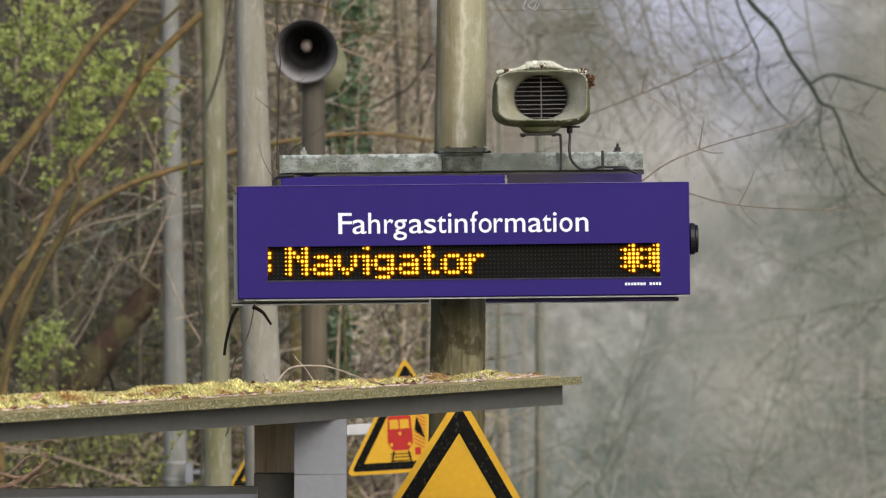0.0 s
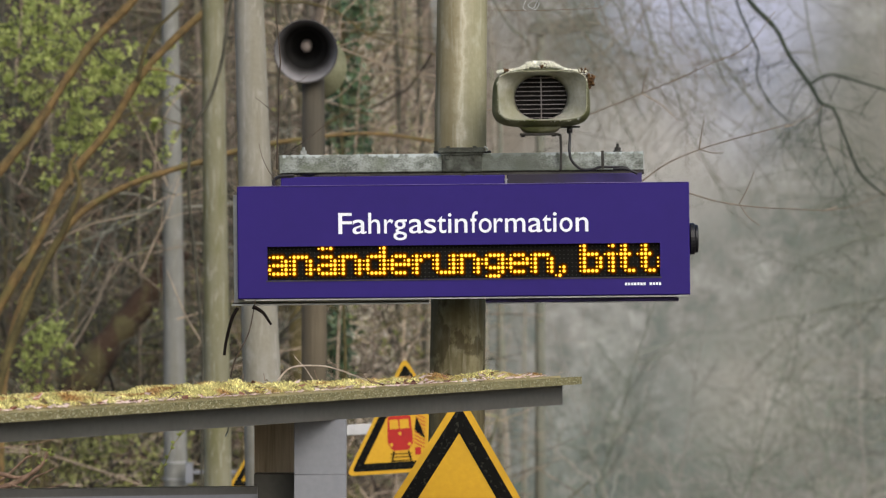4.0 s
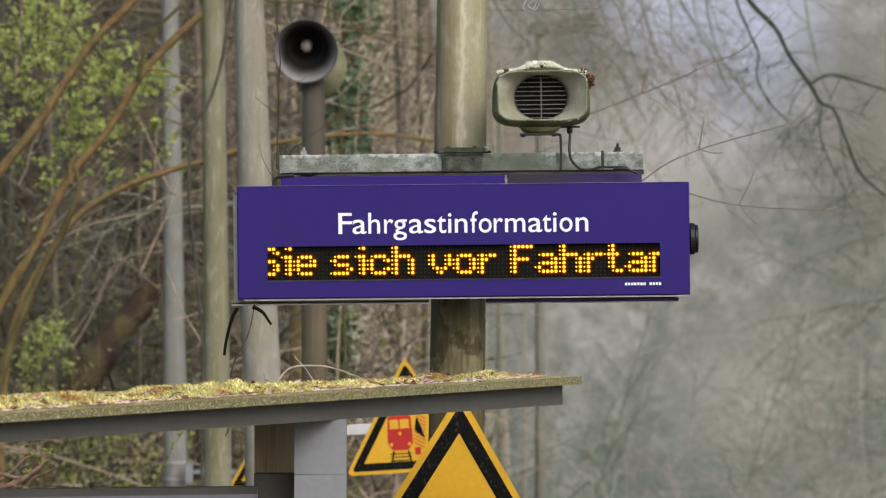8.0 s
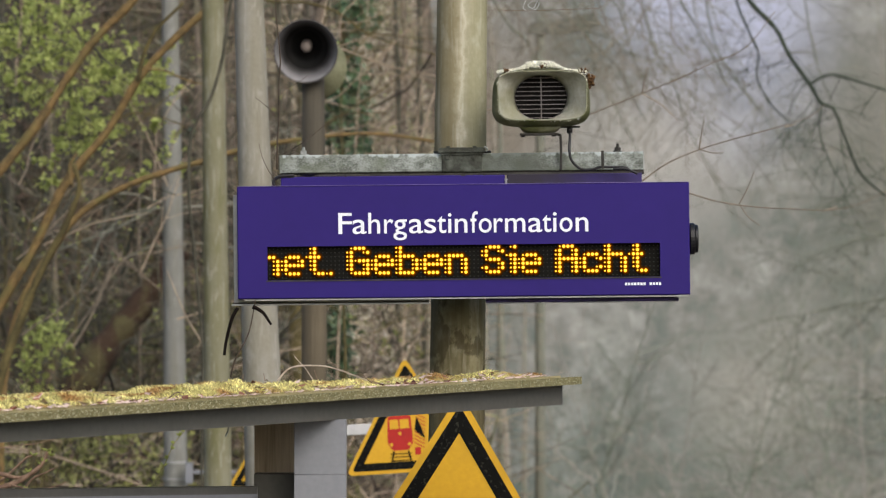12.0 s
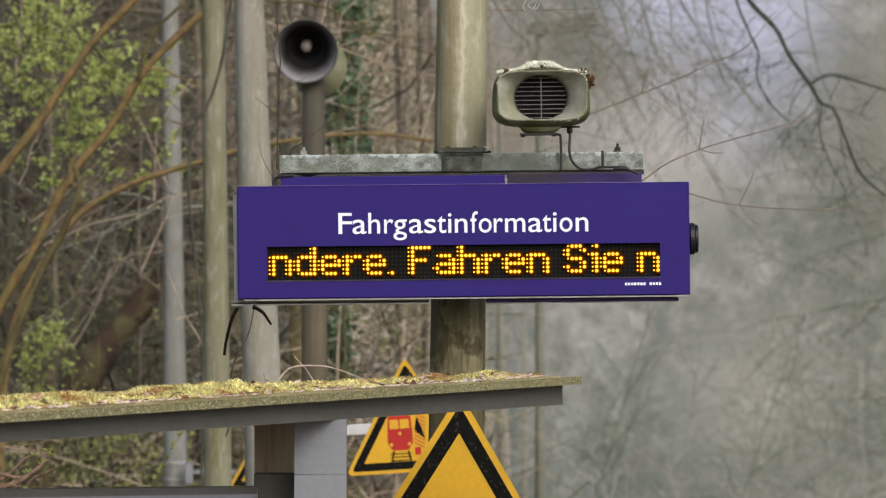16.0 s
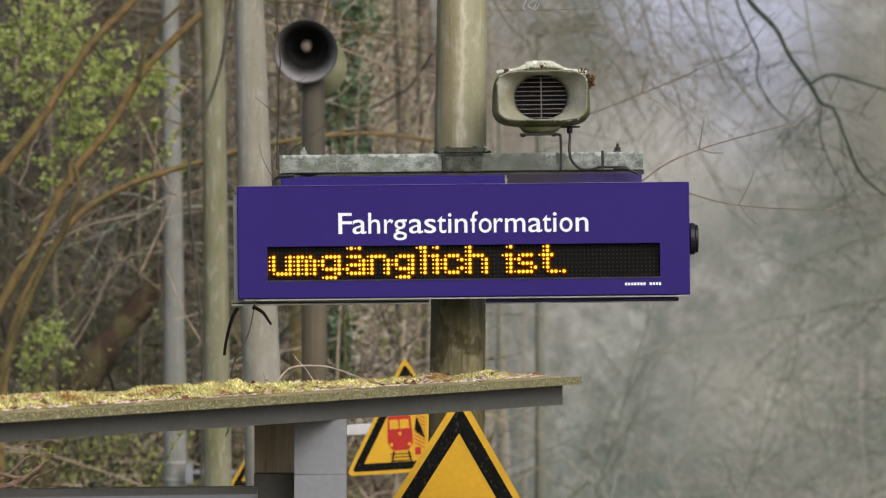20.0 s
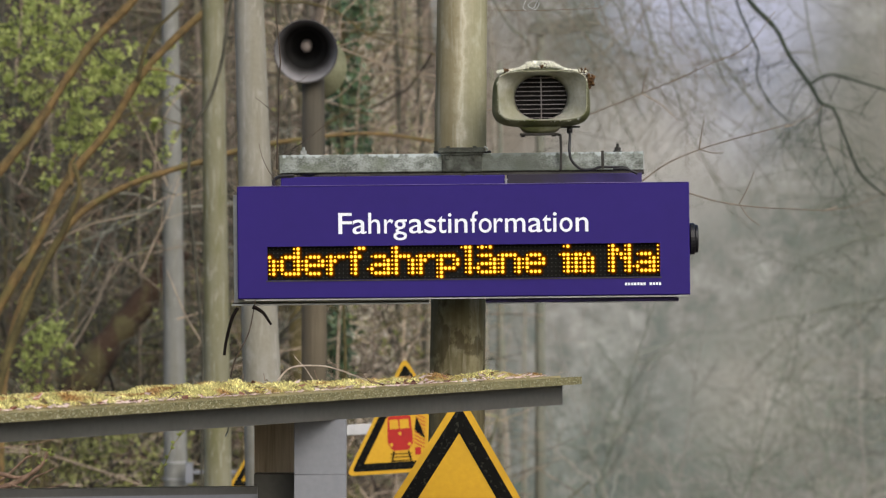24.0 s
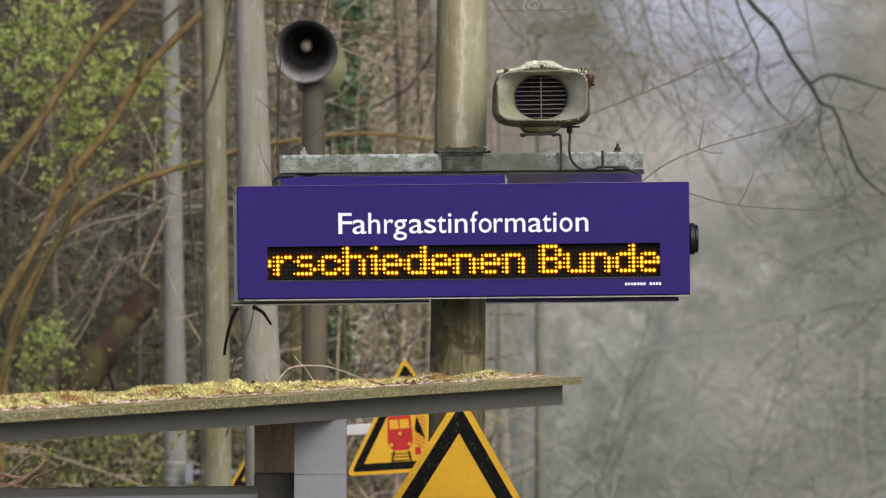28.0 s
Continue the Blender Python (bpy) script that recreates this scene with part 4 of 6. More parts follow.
# ---- horn loudspeakers ----
def horn(label, m, outer, yoke_x, group="horn loudspeakers"):
    """A round bell on its axis: the mouth looks along -y."""
    ob = thing("horn_loudspeaker", label, "loudspeaker", group=group)
    ob.matrix_basis = m
    n = 40
    ring = lambda r, y: [(r * math.cos(2 * math.pi * k / n), y, r * math.sin(2 * math.pi * k / n)) for k in range(n)]
    bell = Shape()
    bell.rings([ring(0.055, 0.24), ring(0.075, 0.20), ring(0.105, 0.12), ring(0.138, 0.05), ring(0.157, 0.006), ring(0.161, 0.0), ring(0.158, -0.003), ring(0.154, 0.004)])
    part("bell", bell, outer, ob, smooth=True)
    # The bell's inner shade is put into the lining and throat colours.
    inner = Shape()
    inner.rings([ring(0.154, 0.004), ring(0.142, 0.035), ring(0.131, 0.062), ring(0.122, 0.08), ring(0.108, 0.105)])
    part("bell_lining", inner, HORN_LINING, ob, "grey inner bell with painted inner shade", smooth=True)
    throat = Shape()
    throat.rings([ring(0.108, 0.105), ring(0.084, 0.15), ring(0.068, 0.21), ring(0.02, 0.225)], last=True)
    part("throat", throat, DARK_HOLE, ob, "dark throat", smooth=True)
    plug = Shape()
    plug.rings([ring(0.026, 0.21), ring(0.028, 0.13), ring(0.024, 0.118), ring(0.012, 0.112)], last=True)
    part("plug", plug, PLUG, ob, "pale round plug", smooth=True)
    can = Shape()
    can.rings([ring(0.06, 0.23), ring(0.066, 0.24), ring(0.066, 0.31), ring(0.058, 0.32)], first=True, last=True)
    part("driver_housing", can, outer, ob, smooth=True)
    yoke = Shape()
    yoke.box(yoke_x - 0.018, yoke_x + 0.018, 0.15, 0.20, -0.2, -0.108, bevel=0.003)
    part("yoke", yoke, DARK_IRON, ob)
    return ob


PLUG = mat("dusty_pale_metal", srgb(150, 140, 134), srgb(126, 116, 110), rough=0.6, bump=0)
horn("grey horn loudspeaker with a dark throat, on top of a post", Matrix.Translation(spot(541, 91, 25.86)) @ pose(0, 0, 0, 12, 0, 0) @ Matrix.Scale(1.045, 4), HORN, 0.040)
horn("olive horn loudspeaker turned away, behind the other horn", Matrix.Translation(spot(567, 123, 26.42)) @ pose(0, 0, 0, 10, 0, 152), HORN_OLIVE, -0.053)


# ---- platform shelter ----
A, B = Vector((-1.80, 7.45, 0)), Vector((0.332, 12.0, 0))      # the roof's front edge
ALONG = (B - A).normalized()
INTO = Vector((-ALONG.y, ALONG.x, 0))
LONG = (B - A).length
F = 1.18                             # scales the shelter away from the camera, its outline in view unchanged
SHELTER = thing("platform_shelter", "flat-roofed platform shelter with a mossy fibre-cement roof and grey posts", "shelter")
ROOF = EYE - 0.318 * F


def rise_at(s):
    """Lifts the roof a few millimetres towards its free end, to fit the camera's view."""
    return 0.009 * (s - 1.7) / (LONG - 1.7)


def roof_point(s, w, z):
    """s units along the edge, w in from it, z over the roof's front edge; the roof falls gently to the back."""
    p = (A + ALONG * s + INTO * w) * F
    return Vector((p.x, p.y, ROOF + (z - 0.055 * w + rise_at(s)) * F))


def slab(s0, s1, w0, w1, z0, z1, material, name, label="", wave=0.0, parent=None, deepen=0.0):
    sh = Shape()
    n = max(int((s1 - s0) / 0.015), 2)
    rng = random.Random(len(name))
    rows = []
    for i in range(n + 1):
        s = s0 + (s1 - s0) * i / n
        j = wave * rng.uniform(-1, 1)
        # deepen lowers the underside to fit the camera's view
        low = z0 - deepen * rise_at(s)
        rows.append([roof_point(s, w0 + j, low), roof_point(s, w0 + j * 0.4, z1 + j * 0.3), roof_point(s, w1, z1), roof_point(s, w1, low)])
    sh.rings(rows, first=True, last=True)
    return part(name, sh, material, parent or SHELTER, label)


slab(0, LONG + 0.006, 0.0, 1.5, -0.0145, 0.0020, SLAB, "roof_sheet", "lichen-crusted lower roof sheet", 0.0003, deepen=0.2)
slab(0, LONG - 0.075, 0.020, 1.5, 0.0022, 0.0065, SLAB_LIT, "roof_sheet", "lichen-crusted upper roof sheet", 0.0004)
slab(0, LONG - 0.042, 0.030, 0.075, -0.0505, -0.0147, FASCIA, "fascia_beam", "dark grey steel fascia beam", deepen=1.44)
slab(0.3, LONG - 0.1, 1.35, 1.40, -0.058, -0.0150, FASCIA, "rear_beam", "dark grey steel beam")


for u in (857, 874, 907):            # bolt heads that hold the upper sheet
    k = (u - 784) * K
    q = roof_point((k * A.y - A.x) / (ALONG.x - k * ALONG.y), 0.05, 0.0055)
    head = Shape()
    head.tube([(q.x, q.y, q.z), (q.x, q.y, q.z + 0.010)], 0.0055, 6)
    head.tube([(q.x, q.y, q.z + 0.001), (q.x, q.y, q.z + 0.004)], 0.009, 12)
    part("roof_bolt", head, ALU, SHELTER, "pale bolt head")
drop = Shape()
q = spot(402, 772, 10.45 * F)
drop.tube(smooth_path([(q.x + 0.004, q.y, ROOF - 0.056), (q.x + 0.002, q.y, q.z + 0.012), (q.x - 0.002, q.y, q.z + 0.004), (q.x - 0.004, q.y, q.z)], 3), [0.002] * 9 + [0.0035], 6)
part("fascia_hook", drop, STEEL, SHELTER, "thin bent hook under the fascia", smooth=True)


def shelter_post(u, d, width, deep, top, material, name, label, bottom=0.0, gap=None):
    d, width = d * F, width * F
    c = spot(u, 441, d)
    s = Shape()
    z1 = EYE - (top - 441) * K * d
    cuts = [bottom] + ([EYE - (gap - 441) * K * d] if gap else []) + [z1]
    for z0, zt in zip(cuts, cuts[1:]):
        s.box(c.x - width / 2, c.x + width / 2, d, d + deep, z0 + 0.0003, zt - 0.0003, bevel=0.0015)
    return part(name, s, material, SHELTER, label)


shelter_post(566.5, 10.86, 0.1135, 0.10, 743, POST_PANEL, "corner_post", "light grey steel post cover", gap=840)
cap = Shape()
c = spot(566.5, 742, 10.86 * F)
cap.box(c.x - 0.061, c.x + 0.061, 11.0 * F, 11.05 * F, c.z - 0.005, c.z + 0.035)
part("post_head", cap, DARK_IRON, SHELTER)
for u in (460.5, 481.5, 508):
    shelter_post(u, 11.06, 0.0262 if u < 500 else 0.040, 0.03, 752 - 8, TIMBER, "board", "brown timber board", gap=None)
low = Shape()
c = spot(486, 862, 11.0 * F)
low.box(c.x - 0.053, c.x + 0.055, 10.97 * F, 11.05 * F, c.z - 0.035, c.z + 0.035, bevel=0.003)
part("rail_joint", low, FASCIA, SHELTER, "dark grey rail joint")
rail = Shape()
a, b = spot(-60, 871, 9.6 * F), spot(455, 865, 10.9 * F)
for dz0, dz1, slot in ((-0.014, 0.005, 0), (-0.071, -0.014, 1)):
    y = 0.05
    rail.add([a + Vector((0, 0, dz0)), b + Vector((0, 0, dz0)), b + Vector((0, 0, dz1)), a + Vector((0, 0, dz1)),
              a + Vector((0, y, dz0)), b + Vector((0, y, dz0)), b + Vector((0, y, dz1)), a + Vector((0, y, dz1))],
             [(0, 1, 2, 3), (7, 6, 5, 4), (3, 2, 6, 7), (0, 4, 5, 1), (0, 3, 7, 4), (1, 5, 6, 2)], slot)
part("wall_rail", rail, [FASCIA, POST_PANEL], SHELTER, "dark rail over a pale panel")
wall = Shape()
a, b = spot(-60, 920, 9.62 * F), spot(520, 920, 10.92 * F)
wall.add([(a.x, a.y, 0), (b.x, b.y, 0), (b.x, b.y, b.z), (a.x, a.y, a.z), (a.x, a.y + 0.04, 0), (b.x, b.y + 0.04, 0), (b.x, b.y + 0.04, b.z), (a.x, a.y + 0.04, a.z)],
         [(0, 1, 2, 3), (7, 6, 5, 4), (3, 2, 6, 7), (0, 4, 5, 1), (0, 3, 7, 4), (1, 5, 6, 2)])
part("wall_panel", wall, POST_PANEL, SHELTER, "light grey wall panel")
for q in ((-2.24, 10.15), (-1.42, 13.57)):
    s = Shape()
    s.box(q[0] - 0.05, q[0] + 0.05, q[1] - 0.05, q[1] + 0.05, 0, ROOF - 0.14, bevel=0.004)
    part("rear_post", s, POST_PANEL, SHELTER)


def roof_moss():
    rng = random.Random(11)

    def cover(s, w):
        """How thick the moss lies: deep along most of the roof, thin towards its free end."""
        k = 0.42 + 0.9 * noise.noise((s * 2.3, w * 3.0, 1.7)) + 0.95 * noise.noise((s * 8, w * 8, 3.1)) + 0.8 * noise.noise((s * 17, w * 17, 5.3))
        end = min(max((LONG - 0.1 - s) / 1.6, 0.68), 1)
        return max(k, 0.0) * end * min(max(w - 0.034, 0) / 0.04, 1)

    def place(r):
        while True:
            s, w = r.uniform(1.6, LONG - 0.10), r.random() ** 1.3 * 0.42 + 0.030
            k = cover(s, w)
            if k > r.uniform(0.05, 0.5):
                return tuple(roof_point(s, w, 0.0085 + 0.025 * min(k, 1.0) * r.uniform(0.2, 1))), 0.5 + 0.7 * min(k, 1)
    s = tuft_field(110000, place, 0.0046, 0.0012, rng, 2.0)
    tagged(part("roof_moss", s, MOSS), "yellow-green moss growing over the shelter roof", "moss", kind="stuff")
    for at, half, high, count in ((3.24, 0.20, 0.030, 15000), (2.66, 0.12, 0.022, 7000), (2.36, 0.14, 0.020, 8000), (3.90, 0.07, 0.018, 2500)):
        def heap(r):
            while True:
                a, w = r.uniform(-1.15, 1.15), r.uniform(0.035, 0.20)
                k = (1 - min(abs(a), 1.15) ** 4 / 1.75) * (0.75 + 0.5 * noise.noise(((at + a * half) * 22, w * 22, 2.2)))
                k *= min((w - 0.030) / 0.03, 1)
                if k > 0.05:
                    return tuple(roof_point(at + a * half, w, 0.010 + high * k * r.uniform(0.15, 1) ** 0.6)), 0.6 + 0.6 * k
        tagged(part("moss_cushion", tuft_field(count, heap, 0.0062, 0.0013, rng, 1.2), MOSS), "raised yellow-green moss cushion on the shelter roof", "moss", group="moss cushions on the roof", kind="stuff")
    bed = Shape()
    n, mm = 150, 16
    bed.rings([[roof_point(1.5 + (LONG - 1.62) * i / n, 0.024 + 0.8 * j / mm, (0.0070 + 0.021 * min(cover(1.5 + (LONG - 1.62) * i / n, 0.024 + 0.8 * j / mm), 1.1)) if j else 0.003) for j in range(mm + 1)] for i in range(n + 1)], close=False)
    tagged(part("moss_bed", bed, MOSS_BED, smooth=True), "thick mat of moss and litter on the shelter roof", "moss", kind="stuff")
    lf = Shape()
    for _ in range(240):
        s, w = rng.uniform(1.7, LONG - 0.25), rng.random() ** 1.6 * 0.5 + 0.005
        k = cover(s, w)
        p = roof_point(s, w, 0.022 * min(k, 1.1) + 0.0115)
        a, l = rng.uniform(0, 6.28), rng.uniform(0.005, 0.020)
        d, e = Vector((math.cos(a), math.sin(a), rng.uniform(-0.3, 0.4))) * l, Vector((-math.sin(a), math.cos(a), rng.uniform(-0.4, 0.5))) * l * 0.5
        up = Vector((0, 0, l * rng.uniform(0.1, 0.5)))
        lf.add([p - d, p + e, p + d + up, p - e, p + up * 0.3], [(0, 1, 4), (1, 2, 4), (2, 3, 4), (3, 0, 4)])
    tagged(part("leaf_litter", lf, DEAD_LEAF), "dry brown leaves scattered on the mossy roof", "dead leaves", kind="stuff")
    for _ in range(70):                  # larger curled leaves lie in drifts along the front edge
        s, w = 1.75 + 1.9 * (noise.noise((rng.uniform(0, 9), 4.0, 0.3)) * 0.6 + 0.5), rng.random() * 0.05 + 0.022
        p = roof_point(s + rng.gauss(0, 0.08), w, 0.010 + rng.random() * 0.006)
        a, l = rng.uniform(0, 6.28), rng.uniform(0.010, 0.020)
        d, e = Vector((math.cos(a), math.sin(a), rng.uniform(-0.2, 0.25))) * l, Vector((-math.sin(a), math.cos(a), rng.uniform(0, 0.6))) * l * 0.55
        up = Vector((0, 0, l * rng.uniform(0.3, 0.7)))
        lf.add([p - d, p + e + up * 0.6, p + d + up, p - e + up * 0.4, p], [(0, 1, 4), (1, 2, 4), (2, 3, 4), (3, 0, 4)])
    pale = Shape()
    for _ in range(300):
        s, w = rng.uniform(1.7, LONG - 0.1), rng.random() * 0.045 + 0.006
        p = roof_point(s, w, 0.009)
        a, l = rng.gauss(1.13, 0.5), rng.uniform(0.004, 0.016)
        d, e = Vector((math.cos(a), math.sin(a), rng.uniform(-0.1, 0.15))) * l, Vector((-math.sin(a), math.cos(a), rng.uniform(0, 0.5))) * l * 0.35
        up = Vector((0, 0, l * rng.uniform(0.05, 0.3)))
        pale.add([p - d, p + e, p + d + up, p - e, p + up * 0.3], [(0, 1, 4), (1, 2, 4), (2, 3, 4), (3, 0, 4)])
    for _ in range(260):
        s, w = rng.uniform(1.7, LONG - 0.12), rng.random() ** 2 * 0.35 + 0.004
        p = roof_point(s, w, 0.022 * min(cover(s, w), 1.1) + 0.0125)
        a, l = rng.uniform(0, 6.28), rng.uniform(0.005, 0.0165)
        d, e = Vector((math.cos(a), math.sin(a), rng.uniform(-0.2, 0.3))) * l, Vector((-math.sin(a), math.cos(a), rng.uniform(-0.2, 0.5))) * l * 0.5
        up = Vector((0, 0, l * rng.uniform(0.1, 0.4)))
        pale.add([p - d, p + e, p + d + up, p - e, p + up * 0.3], [(0, 1, 4), (1, 2, 4), (2, 3, 4), (3, 0, 4)])
    tagged(part("bud_scales", pale, PALE_SCALE), "pale pinkish bud scales scattered on the mossy roof", "plant litter", kind="stuff")
    for i in range(18):
        s, w = rng.uniform(1.8, LONG - 0.3), rng.random() * 0.4 + 0.01
        p = roof_point(s, w, 0.011 + 0.025 * min(cover(s, w), 1))
        a = rng.uniform(-0.8, 0.8) + (0 if rng.random() < 0.6 else 2.5)
        l = rng.uniform(0.04, 0.13)
        d = (ALONG * math.cos(a) + INTO * math.sin(a)) * l
        tw = Shape()
        tw.tube(smooth_path([p, p + d * 0.4 + Vector((0, 0, rng.uniform(0.004, 0.02))), p + d * 0.75 + Vector((0, 0, rng.uniform(0, 0.03))), p + d + Vector((0, 0, rng.uniform(-0.004, 0.03)))], 3), taper(10, 0.0016, 0.0007), 5)
        tagged(part("fallen_twig", tw, TWIG), "thin dry twig lying on the mossy roof", "twig", group="twigs on the roof")


PALE_SCALE = mat("pale_pink_bud_scale", srgb(222, 202, 192), srgb(186, 160, 148), rough=0.8, scale=20, bump=0.05, islands=0.3)
TWIG = mat("dry_grey_brown_twig", srgb(132, 112, 94), srgb(86, 72, 60), rough=0.9, bump=0.2, scale=30)
roof_moss()


# ---- warning triangles ----
def warning_triangle(label, d, u, apex, base, turn, yaw=0.0, wide=0.577, picture=True, bracket=True):
    """A yellow triangle with a black border on its own bracket and thin post; apex and base are pixel rows."""
    h = (base - apex) * K * d
    z0 = EYE - (base - 441) * K * d
    x = (u - 784) * K * d
    ob = thing("warning_sign", label, "warning sign", (x, d, z0), (0, turn, yaw), group="triangular warning signs")
    half = h * wide
    big = [(-half, 0), (half, 0), (0, h)]

    def inset(k):
        c = Vector((0, h / 3))
        return [tuple(c + (Vector(q) - c) * k) for q in big]
    s = Shape()
    s.plate(rounded(inset(1.0), h * 0.075), 0, 0.004)
    plate = part("plate", s, YELLOW, ob, "yellow plate")
    o, i = rounded(inset(0.91), h * 0.045), rounded(inset(0.71), h * 0.004)
    s = Shape()
    s.rings([[(q[0], -0.0012, q[1]) for q in o], [(q[0], -0.0012, q[1]) for q in i]])
    part("border", s, SIGN_BLACK, plate, "black border")
    if picture:
        k = h / 0.59
        train = Shape()
        train.plate(rounded([(-0.112 * k, 0.155 * k), (-0.088 * k, 0.115 * k), (-0.004 * k, 0.115 * k), (0.020 * k, 0.155 * k), (0.012 * k, 0.292 * k), (-0.104 * k, 0.292 * k)], 0.015 * k), -0.0014, -0.0004)
        part("train_symbol", train, SIGN_RED, plate, "red train front")
        for x0, x1 in ((-0.096, -0.052), (-0.044, 0.002)):
            w = Shape()
            w.plate([(x0 * k, 0.225 * k), (x1 * k, 0.225 * k), (x1 * k, 0.272 * k), (x0 * k, 0.272 * k)], -0.0026, -0.0016)
            part("symbol_window", w, YELLOW, plate)
        for x0, zc in ((-0.092, 0.145), (0.0, 0.145), (-0.046, 0.2)):
            w = Shape()
            w.plate([((x0 + 0.009 * math.cos(t * 0.628)) * k, (zc + 0.009 * math.sin(t * 0.628)) * k) for t in range(10)], -0.0026, -0.0016)
            part("symbol_lamp", w, YELLOW, plate)
        plaque = Shape()
        plaque.plate([(0.026 * k, 0.088 * k), (0.056 * k, 0.088 * k), (0.056 * k, 0.126 * k), (0.026 * k, 0.126 * k)], -0.0014, -0.0004)
        part("red_plaque", plaque, SIGN_RED, plate, "small red plaque")
        track = Shape()
        for x0, x1 in ((-0.085, -0.098), (-0.012, 0.0)):
            track.plate([(x0 * k, 0.112 * k), (x1 * k, 0.058 * k), ((x1 + 0.008) * k, 0.058 * k), ((x0 + 0.008) * k, 0.112 * k)], -0.0014, -0.0004)
        for zc in (0.06, 0.078, 0.095):
            track.plate([(-0.10 * k, zc * k), (0.008 * k, zc * k), (0.008 * k, (zc + 0.005) * k), (-0.10 * k, (zc + 0.005) * k)], -0.0026, -0.0016)
        part("track_symbol", track, SIGN_BLACK, plate)
        fig = Shape()
        fig.plate(rounded([(0.028 * k, 0.215 * k), (0.082 * k, 0.165 * k), (0.07 * k, 0.21 * k), (0.042 * k, 0.285 * k)], 0.01 * k), -0.0014, -0.0004)
        part("dark_symbol", fig, SIGN_BLACK, plate, "dark plain symbol")
        for j in range(9):
            st = Shape()
            x0, zz = (0.024 + 0.002 * j) * k, (0.15 + 0.018 * j) * k
            x1 = min(x0 + 0.05 * k, 0.20 * k - zz * 0.3)
            st.plate([(x0, zz), (x1, zz - 0.03 * k), (x1, zz - 0.025 * k), (x0, zz + 0.005 * k)], -0.0008, -0.0002)
            part("hatch_stripe", st, SIGN_RED, plate)
    if bracket:
        arm = Shape()
        arm.box(-half * 1.05, half * 0.2, 0.006, 0.02, h * 0.35, h * 0.44, bevel=0.002)
        part("bracket", arm, ALU, ob, "pale bracket")
    leg = Shape()
    leg.tube([(0, 0.05, -z0), (0, 0.05, h * 0.7)], 0.025, 14)
    part("stand_post", leg, STEEL, ob, smooth=True)
    return ob


warning_triangle("large yellow warning triangle with black border behind the shelter roof", 14.86, 806, 695, 1066, 1.25, wide=0.602, picture=False, bracket=False)
warning_triangle("yellow warning triangle with a red train symbol", 22.3, 728.0, 631, 836, -3.5, wide=0.565)
warning_triangle("yellow warning triangle half hidden behind a post", 32.0, 487, 720, 866, 0.0, picture=False, bracket=False)


# ---- strapped cabinet on a far post ----
def post_cabinet():
    ob = thing("post_cabinet", "small grey cabinet strapped to a grey post", "cabinet", tuple(spot(322, 836, 38.8)))
    s = Shape()
    s.box(0.03, 0.085, -0.06, 0.06, -0.085, 0.075, bevel=0.008)
    part("body", s, POST_PANEL, ob, "pale metal body")
    for z in (-0.07, 0.06):
        b = Shape()
        b.tube([(-0.065, 0.2, z), (-0.065, 0.2, z + 0.02)], 0.10, 24)
        part("strap", b, GREY_SHEET, ob)
    bar = Shape()
    bar.box(0.08, 0.42, -0.02, 0.02, -0.012, 0.014, bevel=0.004)
    part("arm", bar, POST_PANEL, ob, "pale arm")


post_cabinet()


# ---- dry vines and wires at the sign ----
def strand(parent, name, points, d, r0, r1, material, sides=6, steps=5):
    pts = [spot(p[0], p[1], d + (p[2] if len(p) > 2 else 0)) for p in points]
    path = smooth_path(pts, steps)
    s = Shape()
    s.tube(path, taper(len(path), r0, r1), sides)
    return part(name, s, material, parent, smooth=True)


ROOT_DARK = mat("black_rotten_root", srgb(30, 25, 22), srgb(17, 14, 12), rough=0.95, scale=30, bump=0.3, spec=0.1)
GREY_TWIG = mat("pale_grey_twig", srgb(196, 182, 168), srgb(158, 144, 130), rough=0.8, scale=40, bump=0.1)
VINE_BARK = mat("dark_dry_vine", srgb(84, 72, 60), srgb(52, 44, 38), rough=0.9, scale=30, bump=0.3)
vine = thing("dry_vine", "dry dark climbing vine clinging to the sign", "vine")
strand(vine, "stem", [(490, 300), (491, 250), (494, 205), (493, 150), (496, 110), (492, 60), (488, 20), (490, -20)], 15.02, 0.0028, 0.0014, VINE_BARK)
strand(vine, "tendril", [(493, 172), (505, 158), (522, 150), (545, 134)], 15.0, 0.0013, 0.0006, VINE_BARK)
strand(vine, "tendril", [(491, 215), (478, 195), (465, 183), (452, 173)], 15.0, 0.0013, 0.0006, VINE_BARK)
strand(vine, "tendril", [(487, 320), (474, 300), (464, 278), (458, 254)], 15.0, 0.0013, 0.0006, VINE_BARK)
strand(vine, "tendril", [(500, 274), (540, 250), (575, 222), (610, 203), (660, 200)], 15.0, 0.0014, 0.0006, VINE_BARK)
strand(vine, "hanging_stem", [(421, 545), (411, 563), (403, 592), (399, 612), (397, 629)], 14.98, 0.0060, 0.0046, ROOT_DARK)
strand(vine, "hanging_stem", [(452, 532), (447, 560), (440, 590), (428, 615), (415, 640), (408, 668)], 14.98, 0.0016, 0.0026, VINE_BARK)
strand(vine, "root_stub", [(447, 543), (456, 547), (466, 554), (473, 564), (480, 575)], 14.98, 0.0070, 0.0034, ROOT_DARK)
loop = thing("sign_cable", "black cable looping out of the sign", "cable")
strand(loop, "cable", [(486, 330), (484, 322), (490, 315), (500, 312), (520, 311)], 15.04, 0.0050, 0.0050, BLACK_RUBBER)
strand(loop, "cable", [(1085, 300), (1105, 299), (1118, 303), (1128, 308)], 15.0, 0.004, 0.004, BLACK_RUBBER)
